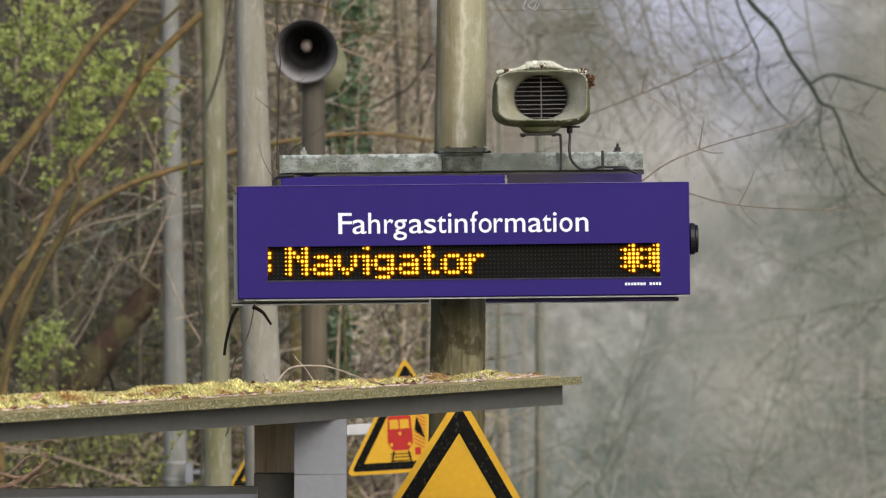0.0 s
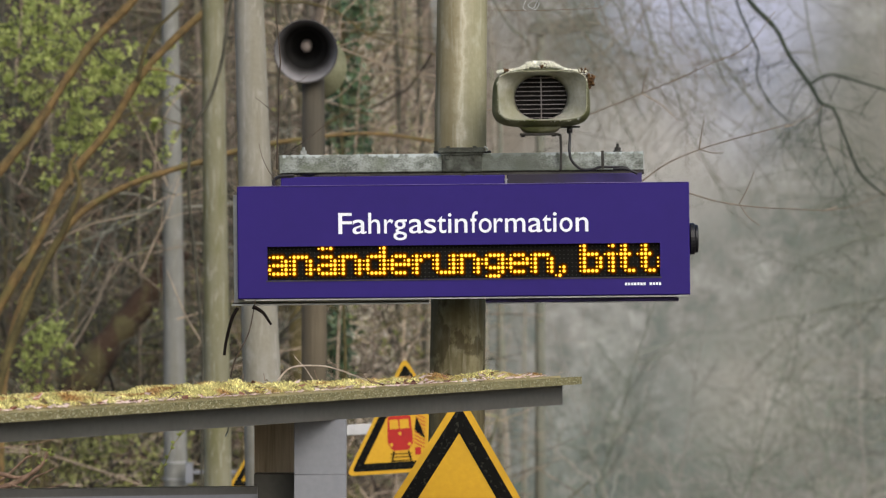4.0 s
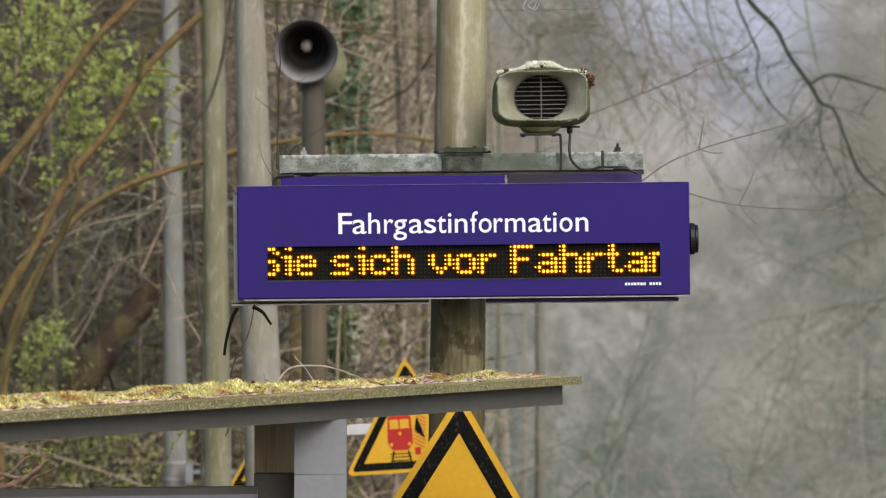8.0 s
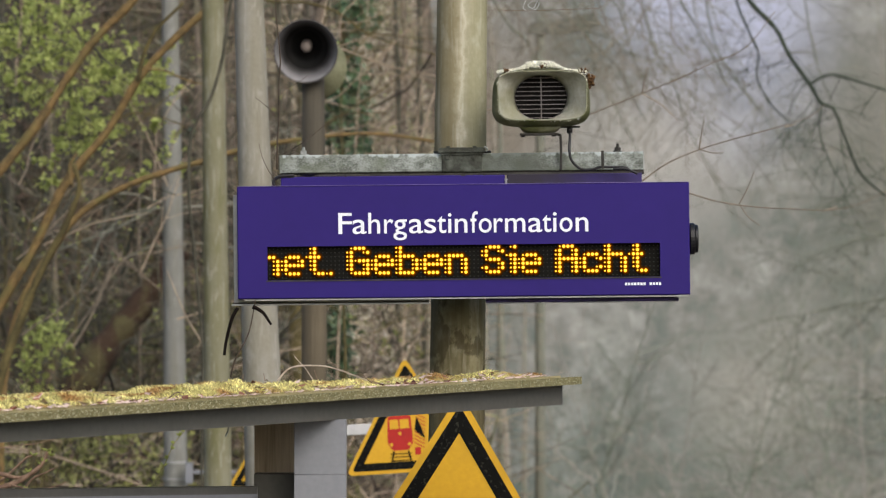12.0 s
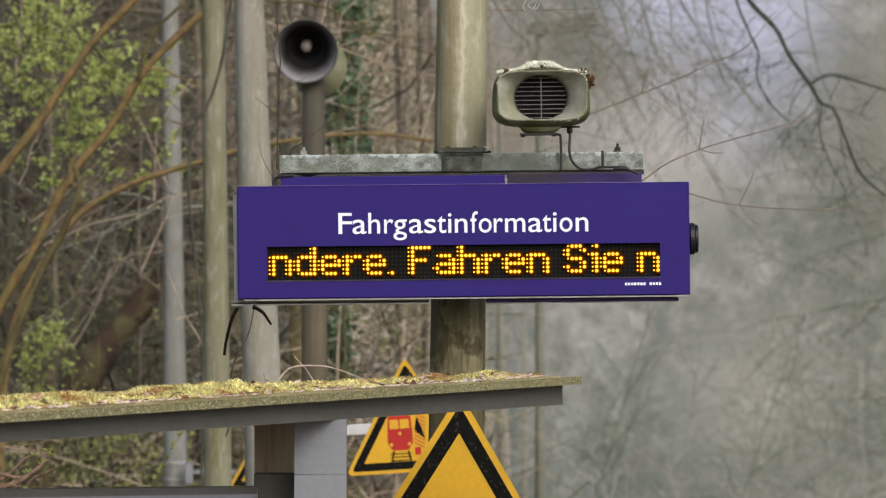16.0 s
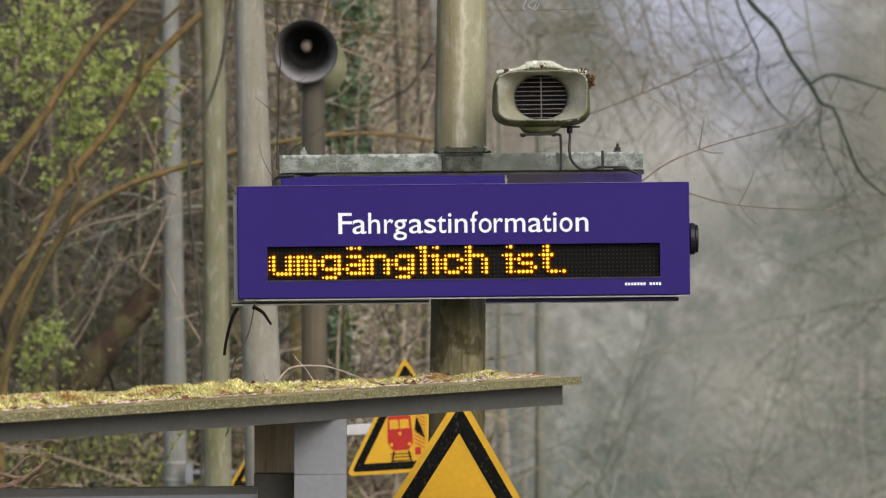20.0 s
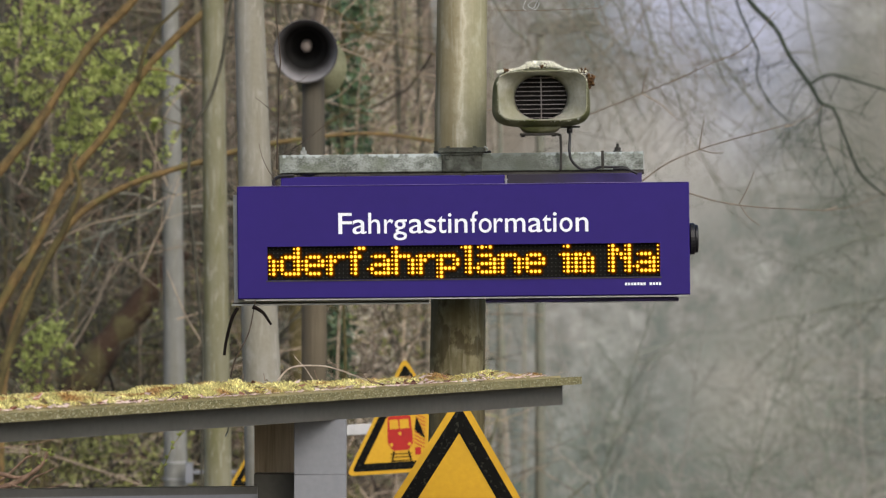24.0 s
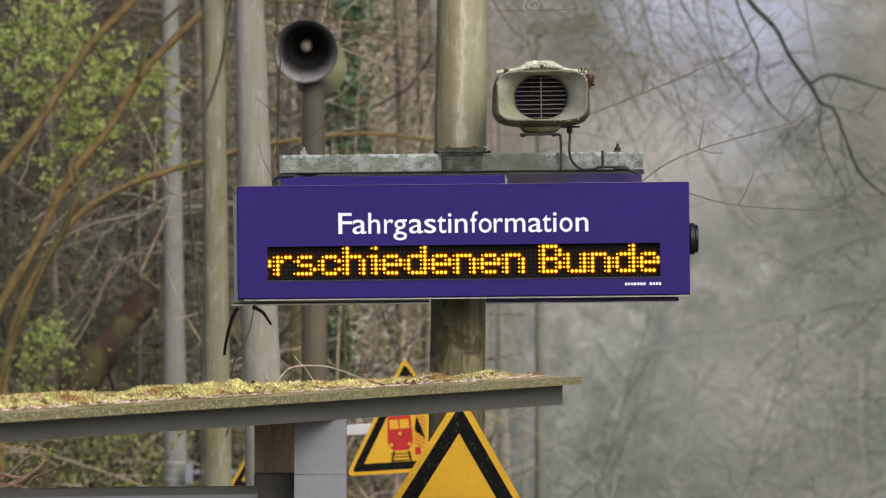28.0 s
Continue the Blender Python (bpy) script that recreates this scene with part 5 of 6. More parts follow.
wire = thing("stray_wire", "thin wire with a bright curl behind the sign post", "wire")
strand(wire, "span", [(862, 18), (940, 19), (1060, 15)], 15.9, 0.0010, 0.0010, TWIG)
strand(wire, "curl", [(930, 2), (926, 14), (934, 19), (948, 17), (954, 6), (944, 2), (934, 10), (945, 14), (953, -6)], 15.9, 0.0010, 0.0008, ALU)
arch = thing("arched_twig", "bare arched twig standing on the mossy roof", "twig", group="twigs on the roof")
strand(arch, "stem", [(490, 676), (508, 655), (530, 648), (570, 648), (600, 655), (630, 666), (650, 674)], 13.2, 0.0026, 0.0014, GREY_TWIG)
strand(arch, "side_twig", [(520, 630), (540, 652), (560, 682)], 13.2, 0.0011, 0.0016, GREY_TWIG)
strand(arch, "side_twig", [(556, 655), (561, 670), (566, 682)], 13.2, 0.0010, 0.0014, TWIG)
BUD_STEM = mat("green_young_bark", srgb(132, 130, 84), srgb(98, 96, 58), rough=0.7, scale=40, bump=0.1)
bud = thing("budding_twig", "thin twig with small green buds", "twig")
strand(bud, "stem", [(250, 880), (275, 850), (290, 825), (303, 795), (312, 780), (326, 764)], 16.2, 0.0028, 0.0014, BUD_STEM)


branch = thing("budding_branch", "brown budding branch growing behind the shelter wall", "branch")
BUD_BARK = mat("brown_budding_bark", srgb(146, 120, 100), srgb(98, 78, 64), rough=0.85, scale=40, bump=0.2)
strand(branch, "stem", [(-60, 905), (-20, 872), (20, 858), (50, 842), (74, 822), (84, 800)], 16.4, 0.0135, 0.0055, BUD_BARK)
strand(branch, "side_branch", [(-60, 850), (-10, 838), (30, 846), (52, 841)], 16.4, 0.0100, 0.0055, BUD_BARK)
strand(branch, "side_branch", [(-20, 868), (15, 840), (45, 812), (60, 806)], 16.45, 0.0060, 0.0030, BUD_BARK)
strand(branch, "side_branch", [(40, 880), (46, 862), (60, 846), (78, 838), (102, 826)], 16.5, 0.0050, 0.0022, BUD_BARK)
strand(branch, "side_branch", [(20, 858), (60, 868), (95, 862), (118, 853)], 16.35, 0.0040, 0.0018, BUD_BARK)
strand(branch, "side_branch", [(-30, 800), (20, 790), (60, 786), (100, 776)], 16.6, 0.0016, 0.0010, BUD_BARK)


def buds():
    rng = random.Random(31)
    for u, v in ((84, 798), (88, 806), (78, 818), (58, 806), (72, 824), (50, 836), (44, 868), (40, 852)):
        p = spot(u, v, 16.4)
        s = Shape()
        for _ in range(4):
            d = Vector((rng.uniform(-1, 1), rng.uniform(-0.5, 0.5), rng.uniform(0.1, 1))).normalized() * 0.018
            s.tube([p, p + d * 0.5, p + d], [0.0016, 0.0042, 0.0008], 5)
        part("bud", s, BUD, branch, "small green bud")
    for u, v in ((262, 866), (275, 850), (281, 838), (290, 825), (297, 812), (303, 795), (308, 786), (318, 772), (326, 764)):
        p = spot(u, v, 16.2)
        s = Shape()
        for _ in range(3):
            d = Vector((rng.uniform(-1, 1), rng.uniform(-0.5, 0.5), rng.uniform(0.2, 1))).normalized() * 0.016
            s.tube([p, p + d * 0.5, p + d], [0.0014, 0.0036, 0.0008], 5)
        part("bud", s, BUD, bud, "small green bud")


BUD = mat("fresh_green_bud", srgb(150, 160, 80), srgb(110, 120, 54), rough=0.6, bump=0.1, scale=40)
buds()


# ---- trees and brush ----
BARK = mat("grey_brown_bark", srgb(128, 116, 104), srgb(84, 76, 68), rough=0.95, scale=4, fine=26, bump=0.3, islands=0.25, third=srgb(104, 104, 80), patch=2)
# Distance haze is painted into this pale bark colour.
PALE_BARK = mat("haze_paled_bark", srgb(166, 160, 150), srgb(128, 124, 114), rough=0.9, scale=3, fine=20, bump=0.15, islands=0.2, third=srgb(132, 136, 112), patch=1.5)
OCHRE_BARK = mat("ochre_shrub_bark", srgb(138, 112, 70), srgb(86, 73, 46), rough=0.8, scale=14, fine=70, bump=0.5, third=srgb(104, 94, 56), patch=7)
OLIVE_BARK = mat("olive_green_bark", srgb(104, 94, 58), srgb(70, 64, 40), rough=0.9, scale=6, fine=40, bump=0.25)
DARK_TWIG = mat("dark_twig_bark", srgb(86, 84, 72), srgb(58, 58, 48), rough=0.9, scale=10, bump=0.2, islands=0.3)
BRUSH = mat("grey_brown_brushwood", srgb(163, 150, 134), srgb(94, 84, 74), rough=0.95, scale=6, bump=0.1, islands=0.85, third=srgb(112, 112, 78), patch=0.55)
SPRING = leafy(mat("fresh_spring_leaf", srgb(186, 194, 120), srgb(146, 158, 84), rough=0.6, scale=12, bump=0.05, islands=0.3))
BRAMBLE_LIGHT = leafy(mat("light_olive_bramble_leaf", srgb(164, 166, 104), srgb(112, 120, 68), rough=0.6, scale=10, bump=0.05, islands=0.5), 0.3)
IVY = mat("dark_ivy_leaf", srgb(88, 112, 78), srgb(44, 68, 46), rough=0.35, scale=10, bump=0.05, islands=0.4, spec=0.5)
BRAMBLE = mat("olive_bramble_leaf", srgb(116, 116, 66), srgb(78, 84, 46), rough=0.6, scale=10, bump=0.05, islands=0.4)
FALLEN = mat("fallen_beech_leaf", srgb(162, 146, 122), srgb(110, 95, 76), rough=0.85, scale=8, bump=0.05, islands=0.6, third=srgb(120, 112, 84), patch=0.5)


# Fallen leaves again, with haze over the farther bank painted into the colour.
FALLEN_PALE = mat("haze_paled_beech_leaf", srgb(214, 206, 193), srgb(164, 154, 139), rough=0.85, scale=8, bump=0.05, islands=0.5, third=srgb(150, 154, 112), patch=0.5)
DARK_ROT = mat("dark_rotten_wood", srgb(74, 58, 45), srgb(36, 28, 23), rough=1, scale=7, bump=0.6, contrast=0.5, third=srgb(84, 80, 54), patch=5)
PALE_STEM = mat("pale_dry_stem", srgb(176, 160, 140), srgb(140, 124, 106), rough=0.8, scale=20, bump=0.1)
RED_TWIG = mat("reddish_brown_twig", srgb(136, 124, 108), srgb(102, 92, 80), rough=0.8, scale=20, bump=0.1)
LIMB_DARK = mat("dark_mossy_limb_bark", srgb(68, 76, 64), srgb(44, 54, 46), rough=0.95, scale=10, bump=0.2, islands=0.2)
# These three limb colours have the haze of distance put into them.
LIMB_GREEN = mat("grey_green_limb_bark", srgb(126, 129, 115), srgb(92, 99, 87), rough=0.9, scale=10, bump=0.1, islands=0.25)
LIMB_MIST = mat("mist_grey_limb_bark", srgb(114, 117, 102), srgb(86, 92, 78), rough=0.9, scale=10, bump=0.1, islands=0.2)
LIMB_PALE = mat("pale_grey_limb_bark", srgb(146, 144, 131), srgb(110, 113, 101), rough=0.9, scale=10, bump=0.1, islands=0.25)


def twigs(s, p, d, length, radius, level, rng, sides=5, droop=0.0, spread=0.8, kink=0.25):
    """A limb that wanders, thins and forks."""
    n = 5 if level > 1 else 4
    path, q, way = [p], Vector(p), Vector(d)
    for _ in range(n):
        way = (way + Vector((rng.gauss(0, kink), rng.gauss(0, kink), rng.gauss(0, kink) - droop))).normalized()
        q = q + way * length / n
        path.append(q)
    s.tube(path, taper(n + 1, radius, radius * 0.45), max(sides, 3), caps=False)
    if level == 0:
        return
    for _ in range(rng.randint(3, 5)):
        k = rng.uniform(0.25, 1.0)
        i = min(int(k * n), n - 1)
        at = path[i].lerp(path[i + 1], k * n - i)
        base = (path[i + 1] - path[i]).normalized()
        side = (base + spread * Vector((rng.gauss(0, 1), rng.gauss(0, 1), rng.gauss(0, 0.8)))).normalized()
        twigs(s, at, side, length * rng.uniform(0.45, 0.75), radius * (1 - 0.5 * k) * rng.uniform(0.45, 0.7), level - 1, rng, sides - 1, droop, spread, kink)


def bare_tree(label, x, y, tall, radius, seed, material, first=0.25, limbs=14, level=2, group="bare trees", lean=0.04, thin=0.5, droop=0.0):
    rng = random.Random(seed)
    z = height(x, y) - 0.05
    ob = thing("bare_tree", label, "tree", (x, y, z), group=group)
    tx, ty = rng.uniform(-lean, lean), rng.uniform(-lean, lean)
    n = 10
    path = [Vector((tx * tall * i / n + 0.02 * tall / 10 * rng.gauss(0, 1), ty * tall * i / n, tall * i / n)) for i in range(n + 1)]
    s = Shape()
    s.tube(path, [radius * (1.25 if i == 0 else 1) * (1 - 0.88 * i / n) for i in range(n + 1)], 10)
    part("trunk", s, material, ob, smooth=True)
    c = Shape()
    for j in range(limbs):
        k = first + (0.98 - first) * (j + rng.random()) / limbs
        i = min(int(k * n), n - 1)
        at = path[i].lerp(path[i + 1], k * n - i)
        a = rng.uniform(0, 6.283)
        d = Vector((math.cos(a), math.sin(a), rng.uniform(0.1, 0.9))).normalized()
        twigs(c, at, d, tall * rng.uniform(0.16, 0.3) * (1.15 - 0.6 * k), radius * (1 - 0.85 * k) * thin, level, rng, droop=droop)
    part("crown", c, material, ob, "bare branching crown")
    return ob


def woods():
    rng = random.Random(21)
    bark = "slender bare tree with grey-brown bark on the wooded bank"
    for i in range(30):
        y = 46 + 1.15 * i + rng.uniform(-1, 1)
        u = rng.uniform(-80, 720)
        bare_tree(bark, (u - 784) * K * y, y, rng.uniform(7, 13), rng.uniform(0.025, 0.065), 100 + i, BARK if i % 3 else LIMB_PALE if u > 400 else DARK_TWIG, 0.12, 12, 2, "trees on the bank")
    for i in range(5):
        y = 52 + 2.3 * i
        bare_tree("thin dark young tree on the upper bank", (485 + 25 * i + rng.uniform(-12, 12) - 784) * K * y, y, rng.uniform(9, 13), rng.uniform(0.022, 0.04), 300 + i, DARK_TWIG, 0.3, 6, 1, "trees on the bank", lean=0.03, thin=0.3)
    pale = "pale bare tree beside the line in the misty distance"
    for i in range(6):
        y = 190 + 14 * i + rng.uniform(-3, 3)
        u = (905, 880, 1700, 850, 1660, 930)[i]
        bare_tree(pale, (u - 784) * K * y, y, rng.uniform(26, 36), rng.uniform(0.10, 0.2), 200 + i, PALE_BARK, 0.65, 6, 3, "distant trees", thin=0.4, droop=0.05)


woods()


def hazel(label, u, d, tall, seed, material, count):
    """A thin young tree whose crown carries a few opening leaves."""
    x = (u - 784) * K * d
    ob = bare_tree(label, x, d, tall, 0.016, seed, material, 0.10, 20, 2, "young trees on the bank", lean=0.16, thin=0.62, droop=0.03)
    rng = random.Random(seed)
    crown = [c for c in ob.children if c.name.startswith("crown")][0]
    tips = [v.co.copy() for v in crown.data.vertices]
    v, f = [], []
    for _ in range(count):
        p = rng.choice(tips)
        a = Vector((rng.gauss(0, 1), rng.gauss(0, 1), rng.gauss(0, 1))).normalized()
        b, l = a.orthogonal().normalized(), rng.uniform(0.02, 0.045)
        o = len(v)
        v += [p, p + a * l * 0.5 + b * l * 0.34, p + a * l, p + a * l * 0.5 - b * l * 0.34]
        f += [(o, o + 1, o + 2), (o, o + 2, o + 3)]
    s = Shape()
    s.add(v, f)
    tagged(part("spring_leaves", s, SPRING, ob, "small opening leaves"), kind="stuff")


def young_trees():
    rng = random.Random(91)
    for k, u in enumerate((20, 110, 250, 345, 430, 500, 560, 610, 655, 690)):
        d = rng.uniform(38, 46)
        hazel(("young tree with pale bark and opening leaves on the bank" if u > 400 else "young tree with dark bark and opening leaves on the bank", "young tree with olive bark and opening leaves on the bank", "young tree with brown bark and opening leaves on the bank")[k % 3],
              u, d, rng.uniform(4.2, 6.5), 500 + k, (PALE_STEM if u > 400 else DARK_TWIG, OLIVE_BARK, RED_TWIG)[k % 3], 150 if u < 400 else 40)
    for k in range(7):
        d = 125 + 11 * k
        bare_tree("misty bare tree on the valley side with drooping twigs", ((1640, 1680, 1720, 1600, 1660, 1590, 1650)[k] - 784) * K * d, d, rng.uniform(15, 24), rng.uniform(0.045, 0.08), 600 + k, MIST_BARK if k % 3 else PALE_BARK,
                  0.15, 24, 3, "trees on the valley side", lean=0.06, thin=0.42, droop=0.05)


def valley_thickets():
    """Bare trees and bushes that stand on the valley side across the line; mist is put into their bark."""
    rng = random.Random(303)
    for k in range(22):
        d = 120 + 6.5 * k
        u = (1020, 1500, 1240, 1120, 1420, 1330, 1540, 1180, 1060, 1460, 1290)[k % 11] + rng.uniform(-40, 40)
        x = (u - 784) * K * d
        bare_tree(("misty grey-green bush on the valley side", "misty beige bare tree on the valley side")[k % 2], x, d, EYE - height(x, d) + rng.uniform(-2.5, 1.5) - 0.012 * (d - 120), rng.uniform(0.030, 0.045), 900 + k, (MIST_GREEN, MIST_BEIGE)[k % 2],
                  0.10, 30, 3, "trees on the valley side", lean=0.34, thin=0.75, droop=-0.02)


# No mist is modelled: these bark tones are paled to paint it in.
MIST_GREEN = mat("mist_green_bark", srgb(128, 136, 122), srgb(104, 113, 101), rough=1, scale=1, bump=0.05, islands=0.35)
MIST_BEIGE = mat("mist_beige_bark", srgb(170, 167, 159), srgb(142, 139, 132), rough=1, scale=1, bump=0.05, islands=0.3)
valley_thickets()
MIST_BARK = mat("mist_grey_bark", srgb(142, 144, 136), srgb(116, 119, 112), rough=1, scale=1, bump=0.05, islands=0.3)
young_trees()


def brush(name, label, count, region, length, radius, material, seed, up=0.3, category="brushwood"):
    """Loose twigs growing and lying every way over a stretch of the bank."""
    rng = random.Random(seed)
    s = Shape()
    for _ in range(count):
        p = region(rng)
        l = length * rng.uniform(0.4, 1.6)
        d = Vector((rng.gauss(0, 1), rng.gauss(0, 0.6), rng.gauss(up, 0.7))).normalized()
        side = Vector((rng.gauss(0, 1), rng.gauss(0, 1), rng.gauss(0, 1))) * l * 0.34
        r = radius * (0.3 + 1.9 * rng.random() ** 2)
        s.tube([p, p + d * l * 0.35 + side * 0.6, p + d * l * 0.7 + side, p + d * l + side * 0.5], taper(4, r, r * 0.3), 3, caps=False)
    return tagged(part(name, s, material), label, category, kind="stuff")


def on_bank(u0, u1, y0, y1, lift):
    def region(rng):
        y = rng.uniform(y0, y1)
        x = (rng.uniform(u0, u1) - 784) * K * y
        return Vector((x, y, height(x, y) + rng.random() ** 2 * lift))
    return region


# Darker brushwood: shade in the hollows is put into its colour.
BRUSH_DARK = mat("dark_brown_brushwood", srgb(124, 102, 90), srgb(42, 34, 29), rough=0.95, scale=6, bump=0.1, islands=0.9, third=srgb(86, 88, 58), patch=0.55)
brush("undergrowth", "tangle of dark brown twigs low on the bank", 3200, on_bank(-60, 400, 43, 82, 1.5), 1.0, 0.0095, BRUSH_DARK, 1)
brush("undergrowth", "tangle of dry grey-brown twigs on the bank", 2300, on_bank(400, 830, 43, 82, 1.3), 1.0, 0.0085, BRUSH, 7)
brush("undergrowth", "tangle of dark thin stems on the bank", 1200, on_bank(-60, 520, 43, 64, 2.0), 1.4, 0.014, DARK_TWIG, 2, 0.6)


def leaves(name, label, count, place, size, material, seed, category, cup=0.25):
    """Many separate pointed leaves, each folded along its midrib."""
    rng = random.Random(seed)
    s = Shape()
    v, f = [], []
    for _ in range(count):
        p = place(rng)
        l = size * rng.uniform(0.6, 1.4)
        a = Vector((rng.gauss(0, 1), rng.gauss(0, 1), rng.gauss(0, 1))).normalized()
        b = a.orthogonal().normalized()
        b = Matrix.Rotation(rng.uniform(0, 6.28), 3, a) @ b
        c = a.cross(b) * l * cup
        o = len(v)
        v += [p - a * l * 0.5, p + b * l * 0.34 + c, p + a * l * 0.5, p - b * l * 0.34 + c]
        f += [(o, o + 1, o + 2), (o, o + 2, o + 3)]
    s.add(v, f)
    return tagged(part(name, s, material), label, category, kind="stuff")


leaves("fallen_leaves", "carpet of fallen beech leaves on the bank", 24000, on_bank(-60, 860, 43, 85, 0.15), 0.055, FALLEN, 3, "dead leaves")
leaves("bramble", "olive bramble leaves low on the bank", 5200, on_bank(-60, 640, 42.5, 52, 1.6), 0.055, BRAMBLE, 4, "bramble")


# ---- shrub with ochre limbs beside the posts ----
def limb(parent, name, points, d, r0, r1, material, sides=9, wander=0.0):
    pts = [spot(u, v, d + wander * i) for i, (u, v) in enumerate(points)]
    path = smooth_path(pts, 5)
    s = Shape()
    lump = random.Random(len(points) * 7 + int(points[0][0]))
    s.tube(path, [r * lump.uniform(0.9, 1.12) for r in taper(len(path), r0, r1)], sides)
    return part(name, s, material, parent, smooth=True), path


SHRUB = thing("shrub", "large shrub with arching ochre limbs and fresh green leaves", "shrub", (-3.3, 33.0, 0))
SHRUB_OFF = Vector((-3.3, 33.0, 0))


def shrub_limb(points, r0, r1, material=None, d=33.0, name="limb", wander=0.0):
    ob, path = limb(SHRUB, name, points, d, r0, r1, material or OCHRE_BARK, wander=wander)
    ob.location = -SHRUB_OFF
    return path


shrub_limb([(-60, 1300), (-90, 900), (-70, 500), (-30, 345), (5, 297), (70, 215), (128, 125), (170, 68), (235, 2), (280, -60)], 0.036, 0.025)
shrub_limb([(-40, 1300), (-20, 900), (-15, 600), (15, 515), (60, 440), (118, 320), (190, 232), (245, 140), (300, 78), (362, 22), (440, -30)], 0.037, 0.022, d=33.3)
shrub_limb([(20, 1300), (0, 800), (30, 560), (95, 440), (140, 380), (215, 333), (300, 302), (365, 284), (440, 262), (560, 243), (665, 237), (772, 251)], 0.030, 0.011, d=32.6)
shrub_limb([(-30, 1250), (-10, 760), (5, 655), (45, 545), (80, 465), (115, 400), (140, 335), (130, 290)], 0.036, 0.014, OLIVE_BARK, d=32.2)
shrub_limb([(245, 145), (252, 105), (275, 55), (325, 5)], 0.016, 0.010, OLIVE_BARK, d=33.1, name="side_branch")
shrub_limb([(252, 122), (290, 125), (330, 142), (372, 152)], 0.008, 0.004, d=33.0, name="side_branch")
shrub_limb([(200, 215), (240, 200), (292, 210), (330, 225)], 0.008, 0.003, OLIVE_BARK, d=33.5, name="side_branch")
shrub_limb([(128, 330), (122, 300), (135, 270)], 0.014, 0.006, d=32.9, name="side_branch")
for pts, r, bark in (([(440, -30), (470, 0), (540, 5), (580, 15), (605, 27), (645, 57), (690, 75), (775, 98)], 0.010, OLIVE_BARK), ([(645, 57), (690, 62), (740, 68), (790, 70)], 0.006, OLIVE_BARK),
                     ([(470, 40), (540, 62), (600, 85), (640, 100), (680, 115), (745, 130), (790, 138)], 0.009, PALE_STEM), ([(602, 72), (604, 30), (625, 5), (640, -15)], 0.007, PALE_STEM),
                     ([(640, 132), (700, 133), (740, 136), (785, 148)], 0.005, PALE_STEM), ([(560, 240), (585, 212), (620, 201), (690, 200)], 0.006, OLIVE_BARK), ([(672, 108), (690, 85), (700, 72)], 0.005, PALE_STEM)):
    shrub_limb(pts, r, r * 0.5, bark, d=34.5, name="side_branch")
sprays = random.Random(77)
for bark, count in ((PALE_STEM, 26), (RED_TWIG, 14), (OLIVE_BARK, 12)):
    haze = Shape()
    for _ in range(count):
        side = sprays.random()
        u, v = (sprays.uniform(-30, 320), sprays.uniform(140, 640)) if side < 0.55 else (sprays.uniform(470, 770), sprays.uniform(-20, 260))
        a = sprays.choice((0.5, 0.9, 1.3, 2.3)) + sprays.gauss(0, 0.25)
        twigs(haze, spot(u, v, sprays.uniform(33.8, 36.5)), Vector((math.cos(a), 0.15, math.sin(a))).normalized(), sprays.uniform(0.45, 1.0), sprays.uniform(0.004, 0.0075), 1, sprays, 5, 0.02, 0.5, 0.14)
    spray = tagged(part("twig_spray", haze, bark, SHRUB, "fine criss-crossing twigs"), kind="stuff")
    spray.location = -SHRUB_OFF
for pts in ([(706, 1000), (705, 500), (706, 200), (702, 60), (698, -40)], [(748, 1000), (752, 400), (742, 180), (743, 60), (741, -40)]):
    dark = thing("dark_slender_tree", "slender dark trunk standing on the bank", "tree", group="trees on the bank")
    limb(dark, "trunk", pts, 56.0, 0.036, 0.024, DARK_TWIG, 8)
climb = thing("dark_climbing_branch", "thin dark branch winding past the posts", "branch")
limb(climb, "stem", [(352, 1150), (358, 700), (357, 600), (349, 500), (340, 410), (334, 330), (340, 235), (372, 175), (392, 110), (402, 45), (412, -20)], 28.0, 0.007, 0.010, DARK_TWIG, 7)
limb(climb, "side_twig", [(296, 480), (312, 520), (332, 565), (352, 598), (357, 610)], 28.0, 0.003, 0.005, PALE_STEM, 5)


def shrub_foliage():
    rng = random.Random(9)
    centres = [(rng.gauss(150, 110), rng.gauss(120, 100)) for _ in range(44)] + [(rng.gauss(40, 60), rng.gauss(90, 70)) for _ in range(26)] + [(rng.gauss(150, 25), rng.gauss(250, 40)) for _ in range(6)]
    centres = [c for c in centres if -80 < c[0] < 345 and -60 < c[1] < 330]
    sprays = Shape()
    spots = []
    for u, v in centres:
        d = rng.uniform(33.5, 38)
        p = spot(u, v, d)
        way = Vector((rng.gauss(0, 1), rng.gauss(0, 0.5), rng.gauss(0.2, 0.6))).normalized()
        l = rng.uniform(0.2, 0.5)
        sprays.tube([p - way * l, p, p + way * l * 0.6], [0.006, 0.004, 0.002], 3, caps=False)
        for _ in range(rng.randint(4, 8)):       # leaves open in tufts at the tips of short shoots
            spots.append(p + way * rng.uniform(-0.7, 0.6) * l + Vector((rng.gauss(0, 0.06), rng.gauss(0, 0.06), rng.gauss(0, 0.06))))
    tw = tagged(part("twig_spray", sprays, DARK_TWIG, SHRUB), kind="stuff")
    tw.location = -SHRUB_OFF

    def place(r):
        return r.choice(spots) + Vector((r.gauss(0, 0.026), r.gauss(0, 0.026), r.gauss(0, 0.022)))
    ob = leaves("spring_leaves", "fresh yellow-green leaves", 2500, place, 0.055, SPRING, 8, "leaves")
    del ob["category"]
    ob.parent, ob.location = SHRUB, -SHRUB_OFF


